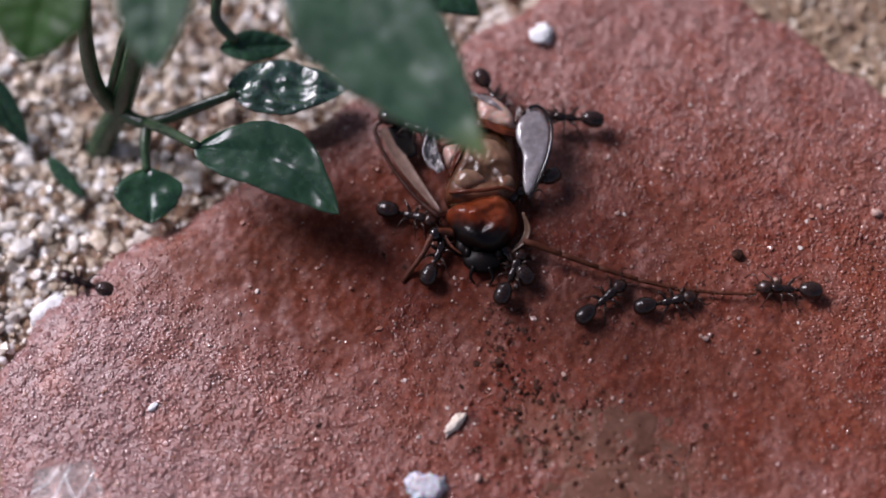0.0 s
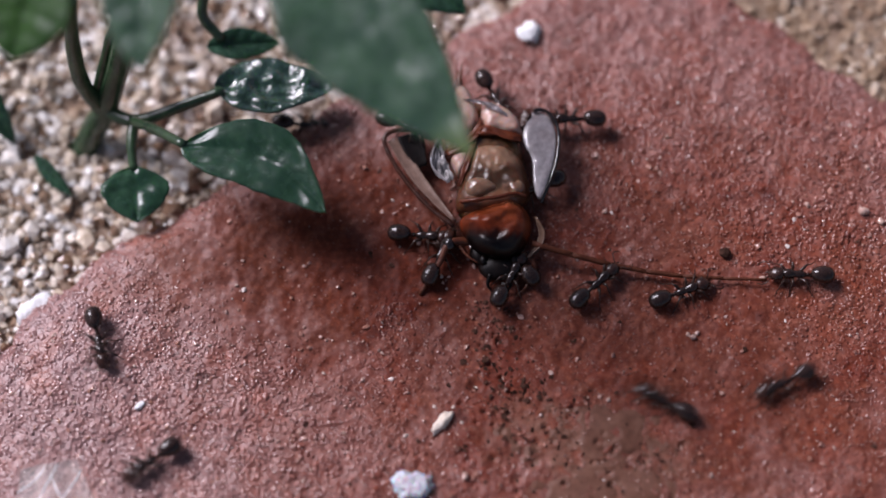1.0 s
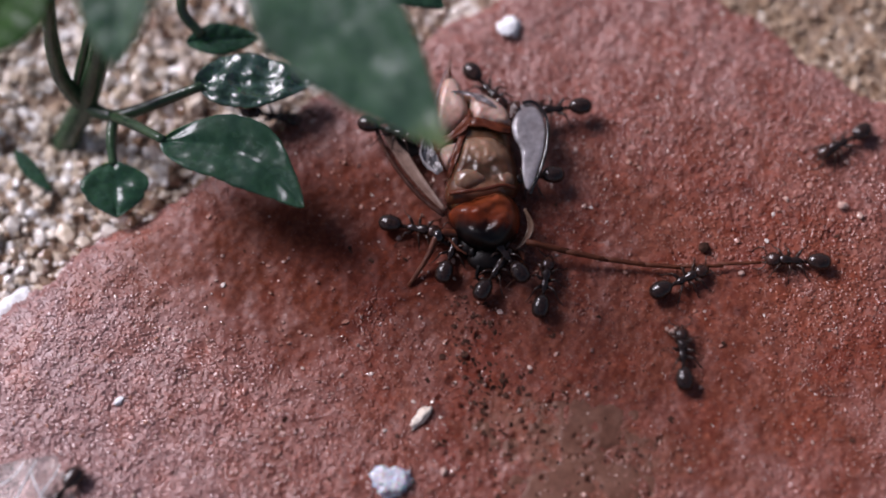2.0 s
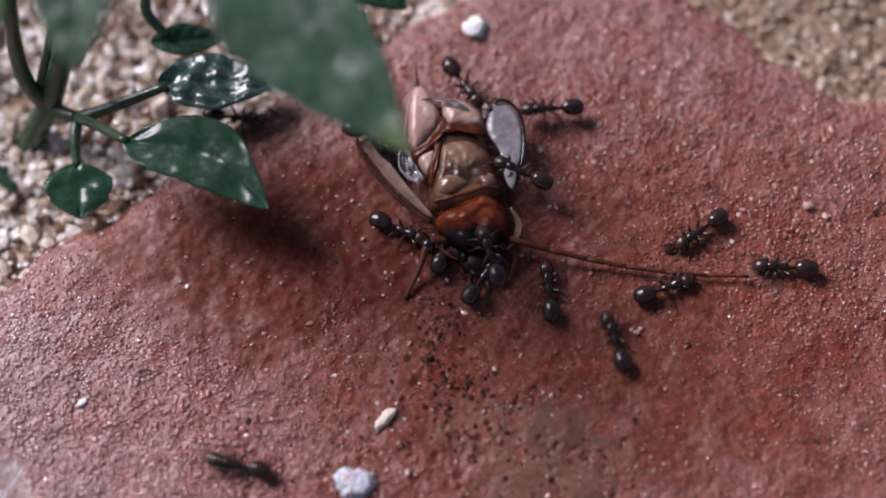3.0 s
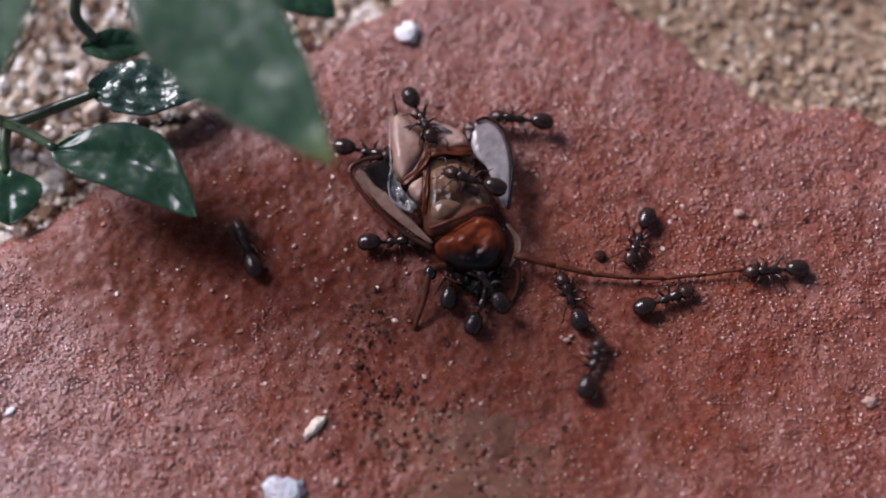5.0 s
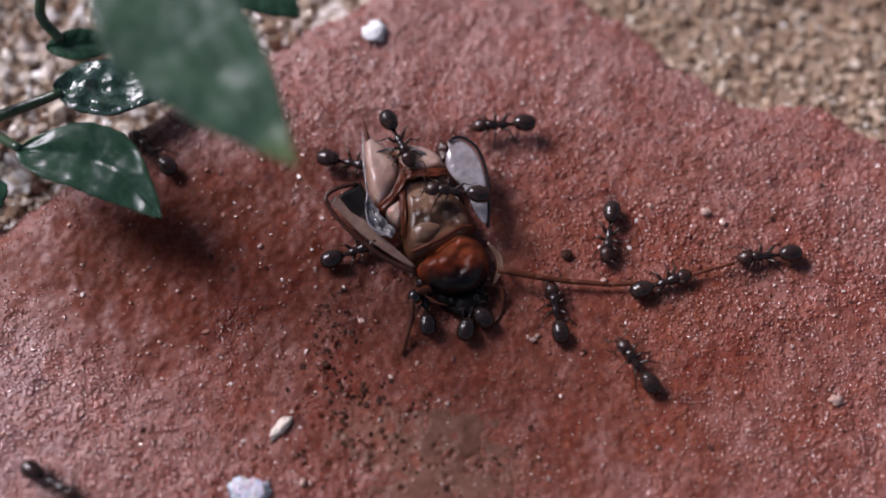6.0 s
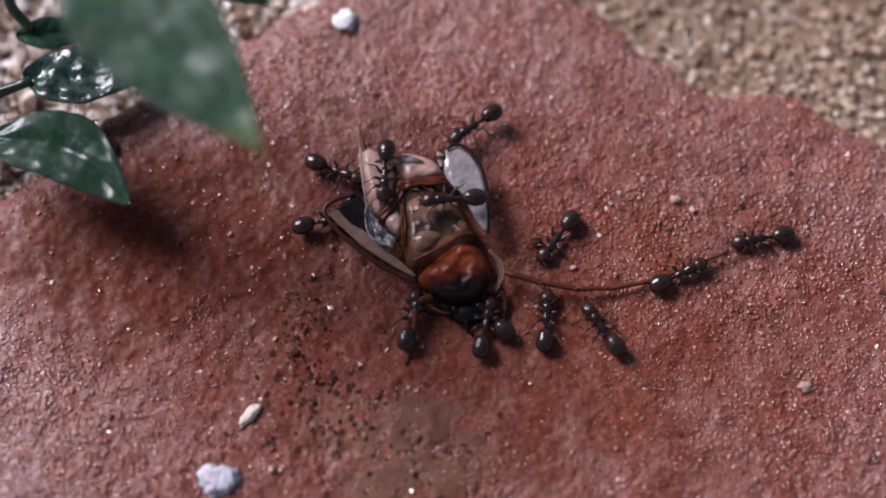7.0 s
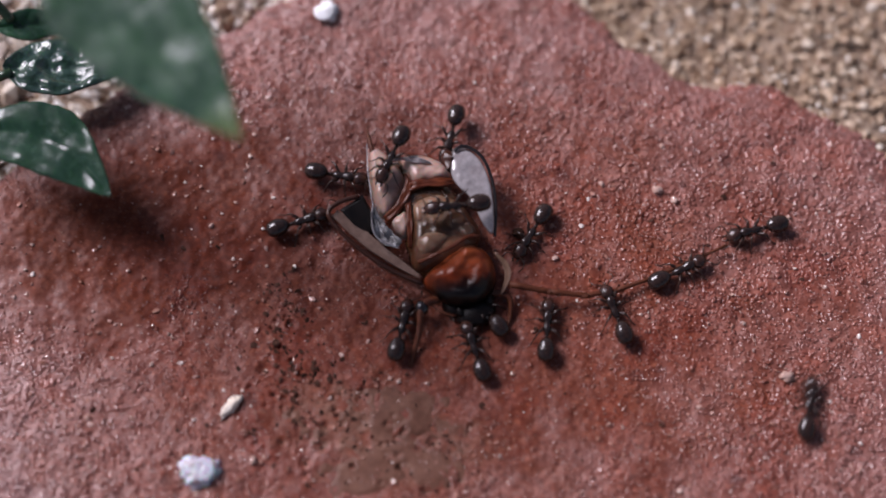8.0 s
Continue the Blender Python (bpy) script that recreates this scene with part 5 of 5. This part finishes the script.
    # lower left
    move_ant([row(0.0, -8.01, -22.89, 137.5),
              row(0.4, -15.64, -15.46, 139.9),
              row(0.5, -16.55, -15.19, 136.6),
              row(0.6, -19.36, -13.62, 147.9),
              row(0.7, -21.35, -13.40, 168.9),
              row(0.8, -23.94, -13.37, 190.2),
              row(0.9, -25.24, -13.67, 197.7),
              row(1.0, -24.26, -14.72, 215.8),
              row(1.1, -22.85, -14.53, 245.2),
              row(1.2, -22.44, -14.49, 268.3),
              row(1.3, -21.35, -15.08, 298.7),
              row(1.4, -19.72, -16.99, 307.5),
              row(1.5, -18.05, -18.07, 304.5),
              row(1.7, -14.46, -20.81, 309.1),
              row(8.0, 3.60, -27.82, 307.0)], "small glossy black ant running over the red slab")
    # rim walker
    move_ant([row(0.0, -8.64, 10.78, 31.8),
              row(0.3, -10.9, 10.2, 33.0),
              row(0.5, -13.05, 9.50, 35.4),
              row(1.0, -15.45, 9.16, -7.1, -0.40),
              row(1.5, -15.66, 8.92, -12.2, -0.40),
              row(1.7, -15.92, 9.07, -14.0, -0.40),
              row(2.8, -16.44, 9.34, -3.4, -0.40),
              row(3.0, -16.30, 9.13, -6.8, -0.40),
              row(3.5, -16.14, 9.19, -8.3, -0.40),
              row(4.0, -16.08, 9.14, -11.1, -0.40),
              row(4.5, -16.05, 9.20, -8.3, -0.40),
              row(5.8, -19.93, 12.02, 33.0, -2.40),
              row(8.0, -24.42, 16.32, 30.1, -2.60)], "small black ant crouching at the slab rim under a leaf", True)
    # wing left
    move_ant([row(0.0, -8.96, 8.24, -21.2, 1.00),
              row(0.5, -8.69, 8.13, -21.1, 1.00),
              row(1.0, -8.24, 8.06, -20.4, 1.00),
              row(1.5, -7.98, 7.66, -19.9, 1.00),
              row(1.7, -8.11, 7.53, -16.8, 1.00),
              row(2.8, -7.18, 7.07, -18.6, 1.00),
              row(3.0, -6.75, 7.06, -18.7, 1.00),
              row(3.5, -4.84, 7.10, -21.0, 1.00),
              row(4.0, -3.50, 7.23, -20.5, 1.00),
              row(4.5, -3.06, 7.09, -17.6, 1.00),
              row(5.8, -1.83, 5.78, -6.4, 0.30),
              row(6.0, -1.55, 5.90, -12.3, 0.29),
              row(6.5, -0.73, 5.21, -18.1, 0.27),
              row(7.0, -0.39, 4.44, -22.4, 0.25),
              row(7.5, -0.16, 3.80, -26.0, 0.22),
              row(8.0, 0.94, 3.49, -10.8, 0.20)])
    # left grip
    move_ant([row(0.0, -8.96, 2.12, -14.5),
              row(0.5, -8.25, 1.51, -12.0),
              row(1.0, -7.27, 0.61, -5.5),
              row(1.5, -7.22, 0.66, -0.9),
              row(1.7, -6.98, 0.75, -3.7),
              row(2.8, -5.29, 0.74, -26.0),
              row(3.0, -4.93, 0.69, -24.4),
              row(3.5, -3.96, 0.89, -8.5),
              row(4.0, -2.86, 0.94, 0.0),
              row(4.5, -1.65, 0.87, -4.1),
              row(5.8, -0.71, -0.45, 20.6),
              row(6.0, -1.27, -0.41, 20.7),
              row(6.5, -1.25, 0.06, 24.7),
              row(7.0, -1.11, 0.91, 14.5),
              row(7.5, -0.57, 1.09, 10.5),
              row(8.0, -1.59, 0.25, 17.8)])
    # front left
    move_ant([row(0.0, -7.04, -0.79, 69.4),
              row(0.5, -6.85, -0.59, 73.9),
              row(1.0, -6.00, -0.90, 66.5),
              row(1.5, -4.61, -1.09, 71.7),
              row(1.7, -4.24, -1.11, 73.8),
              row(2.8, -2.54, -0.37, 70.2),
              row(3.0, -1.82, -0.28, 70.2),
              row(3.5, -0.40, -0.39, 68.1),
              row(4.0, 0.65, -0.26, 70.0),
              row(4.5, 2.17, -0.66, 72.7),
              row(5.8, 3.34, -4.01, 100.5),
              row(6.0, 3.52, -3.95, 95.6),
              row(6.5, 4.67, -5.23, 114.6),
              row(7.0, 4.57, -5.87, 77.5),
              row(7.5, 5.07, -5.85, 77.0),
              row(8.0, 5.14, -7.19, 76.2)])
    # front mid
    move_ant([row(0.0, -2.13, -2.17, 67.1),
              row(0.5, -2.01, -2.27, 68.1),
              row(1.0, -1.38, -2.48, 61.8),
              row(1.5, -1.02, -2.51, 66.1),
              row(1.7, -1.03, -2.39, 60.8),
              row(2.8, -0.07, -2.59, 55.2),
              row(3.0, 0.56, -2.64, 56.2),
              row(3.5, 2.08, -3.22, 61.4),
              row(4.0, 3.81, -3.22, 64.4),
              row(4.5, 4.60, -3.54, 63.0),
              row(5.8, 6.07, -4.40, 80.9),
              row(6.0, 6.54, -4.40, 73.9),
              row(6.5, 7.48, -5.08, 74.9),
              row(7.0, 9.37, -6.44, 78.1),
              row(7.5, 9.80, -7.83, 94.3),
              row(8.0, 9.82, -8.63, 107.7)])
    # abdomen tip
    move_ant([row(0.0, -3.33, 10.62, -59.9, 0.80),
              row(0.5, -3.22, 10.61, -53.6, 0.80),
              row(1.0, -2.37, 10.41, -61.8, 0.80),
              row(1.5, -1.91, 10.45, -60.9, 0.80),
              row(1.7, -1.75, 10.47, -57.2, 0.80),
              row(2.8, -0.85, 11.46, -41.8, 1.16),
              row(3.0, -0.69, 10.77, -54.7, 1.37),
              row(3.5, -0.97, 10.02, -66.3, 2.20),
              row(4.0, 0.15, 9.79, -60.1, 2.22),
              row(4.5, 0.76, 9.53, -60.7, 2.24),
              row(5.8, 1.53, 6.82, -69.1, 2.30),
              row(6.0, 1.76, 6.75, -64.4, 2.31),
              row(6.5, 2.31, 5.69, -50.9, 2.33),
              row(7.0, 2.88, 3.54, -93.5, 2.36),
              row(7.5, 2.58, 3.27, -101.4, 2.38),
              row(8.0, 4.57, 3.96, -114.2, 2.40)])
    # wing right
    move_ant([row(0.0, 1.98, 9.06, 175.1, 0.60),
              row(0.5, 2.40, 9.17, 181.3, 0.60),
              row(1.0, 2.97, 8.88, 180.1, 0.60),
              row(1.5, 2.96, 8.93, 181.2, 0.60),
              row(1.7, 3.09, 9.21, 183.9, 0.60),
              row(2.8, 4.70, 9.22, 187.2, 0.60),
              row(3.0, 5.19, 9.27, 182.9, 0.60),
              row(3.5, 5.81, 9.13, 189.2, 0.60),
              row(4.0, 6.49, 9.21, 184.2, 0.60),
              row(4.5, 6.89, 9.28, 167.5, 0.60),
              row(5.8, 8.78, 8.08, 184.8, 0.60),
              row(6.0, 8.78, 8.44, 183.6, 0.60),
              row(6.5, 8.96, 8.40, 192.3, 0.60),
              row(7.0, 8.85, 7.50, 215.5, 0.60),
              row(7.5, 8.67, 7.10, 224.1, 0.60),
              row(8.0, 8.51, 6.18, 255.4, 0.60)])
    # back climber
    move_ant([row(0.0, -0.78, 4.02, -150.5, 0.50),
              row(0.5, -0.52, 3.92, -155.4, 0.53),
              row(1.0, 0.35, 3.79, -154.8, 0.55),
              row(1.5, 0.93, 3.52, -164.3, 0.57),
              row(1.7, 1.17, 3.74, -166.6, 0.58),
              row(2.8, 2.60, 4.44, -199.4, 1.40),
              row(3.0, 3.13, 4.16, -205.9, 1.60),
              row(3.5, 3.67, 3.42, -213.2, 2.21),
              row(4.0, 3.78, 3.83, -213.1, 2.90),
              row(4.5, 4.00, 3.91, -208.2, 2.91),
              row(5.8, 5.34, 2.75, -188.7, 2.94),
              row(6.0, 5.51, 2.69, -187.4, 2.95),
              row(6.5, 6.40, 2.03, -178.1, 2.96),
              row(7.0, 7.24, 1.34, -177.0, 2.98),
              row(7.5, 7.72, 0.99, -174.9, 2.99),
              row(8.0, 8.72, 0.15, -174.0, 3.00)], "small glossy black ant climbing onto the dead cockroach")
    # right mid
    move_ant([row(0.0, 32.83, 14.90, -142.3),
              row(1.5, 27.29, 11.30, -138.2),
              row(1.7, 25.38, 7.58, -217.0),
              row(2.1, 21.71, 6.60, -138.2),
              row(2.4, 18.70, 2.87, -152.4),
              row(2.8, 14.58, 0.48, -149.8),
              row(3.0, 14.94, 0.67, -144.8),
              row(3.5, 15.57, 1.09, -121.3),
              row(4.0, 15.45, 0.82, -118.4),
              row(4.5, 15.32, 0.69, -120.6),
              row(5.8, 15.76, 0.71, -96.6),
              row(6.0, 15.72, 0.96, -99.0),
              row(6.5, 14.85, 1.02, -128.9),
              row(7.0, 14.24, -0.27, -127.4),
              row(7.5, 13.34, -0.68, -138.9),
              row(8.0, 13.76, -0.55, -122.0)])
    # runner
    move_ant([row(0.0, -1.42, -27.74, 127.2),
              row(2.5, -4.82, -21.84, 146.6),
              row(2.8, -10.45, -16.93, 164.8),
              row(2.9, -13.27, -15.21, 173.3),
              row(3.0, -15.05, -15.20, 167.2),
              row(3.1, -16.42, -13.06, 135.9),
              row(3.2, -16.70, -10.23, 121.7),
              row(3.3, -17.28, -6.47, 111.6),
              row(3.4, -17.25, -5.45, 109.9),
              row(3.5, -18.51, -7.95, 154.6),
              row(3.6, -20.71, -9.15, 208.2),
              row(3.7, -22.56, -12.74, 237.7),
              row(3.8, -22.72, -14.36, 243.1),
              row(3.9, -22.48, -15.02, 262.7),
              row(4.0, -21.28, -15.36, 292.2),
              row(4.2, -20.13, -16.04, 302.3),
              row(4.4, -18.71, -17.98, 305.7),
              row(4.8, -16.15, -22.16, 305.8),
              row(8.0, -9.50, -24.78, 305.1)], "small glossy black ant running over the red slab")
    # scout
    move_ant([row(0.0, -16.58, -31.33, 73.2),
              row(3.0, -16.56, -21.67, 80.1),
              row(3.4, -16.21, -17.04, 80.1),
              row(3.5, -14.31, -15.69, 74.1),
              row(3.6, -13.69, -14.57, 52.3),
              row(3.7, -12.82, -14.28, 53.0),
              row(3.8, -11.82, -12.85, 58.4),
              row(3.9, -11.41, -11.64, 76.4),
              row(4.0, -10.53, -9.54, 76.7),
              row(4.2, -9.58, -3.86, 73.6),
              row(4.4, -8.35, -3.60, 54.2),
              row(4.5, -7.85, -3.77, 51.3),
              row(4.6, -8.47, -3.23, 63.7),
              row(4.7, -9.01, -2.83, 108.7),
              row(5.2, -11.61, 2.52, 114.3),
              row(5.8, -14.39, 6.68, 143.9),
              row(6.0, -14.76, 6.74, 136.3),
              row(6.5, -15.85, 7.13, 139.0),
              row(8.0, -18.13, 7.81, 138.2)], "small glossy black ant running over the red slab")
    # passer
    move_ant([row(0.0, -55.56, -9.53, -25.3),
              row(5.0, -33.14, -11.55, -21.6),
              row(5.8, -24.71, -14.76, -47.0),
              row(6.0, -20.07, -15.60, -30.9),
              row(6.1, -18.91, -14.32, 18.0),
              row(6.2, -16.98, -12.92, 11.3),
              row(6.3, -15.39, -12.95, -3.2),
              row(6.4, -13.58, -13.16, -3.3),
              row(6.5, -10.20, -13.70, -18.1),
              row(6.6, -8.01, -14.62, -34.4),
              row(6.7, -6.54, -15.43, -35.7),
              row(6.9, -2.71, -18.79, -45.0),
              row(8.0, 1.35, -23.01, -48.8)], "small glossy black ant running over the red slab")
    # late comer
    move_ant([row(0.0, 32.12, -32.80, 116.6),
              row(6.0, 32.29, -24.22, 107.4),
              row(7.5, 30.88, -17.25, 105.5),
              row(7.6, 30.89, -15.14, 102.5),
              row(7.7, 30.52, -14.85, 98.0),
              row(7.8, 30.06, -14.51, 106.0),
              row(7.9, 30.17, -13.68, 99.7),
              row(8.0, 31.16, -12.51, 78.7)], "small glossy black ant running over the red slab")
    # under head
    move_ant([row(0.0, -2.13, -0.98, 127.8),
              row(1.7, -0.36, -1.30, 127.8),
              row(2.8, 0.54, -1.85, 112.0, 2.20),
              row(3.0, 1.00, -1.95, 107.2, 2.13),
              row(3.5, 2.71, -1.70, 89.4, 1.95),
              row(4.0, 3.81, -1.40, 98.9, 1.78),
              row(4.5, 4.96, -2.02, 113.1, 1.60),
              row(5.8, 5.98, -3.86, 130.3),
              row(6.0, 6.39, -3.86, 128.9),
              row(6.5, 7.39, -4.74, 149.2),
              row(7.0, 9.57, -5.67, 134.9),
              row(7.5, 9.78, -5.45, 125.2),
              row(8.0, 10.61, -5.84, 123.7)])


motions()
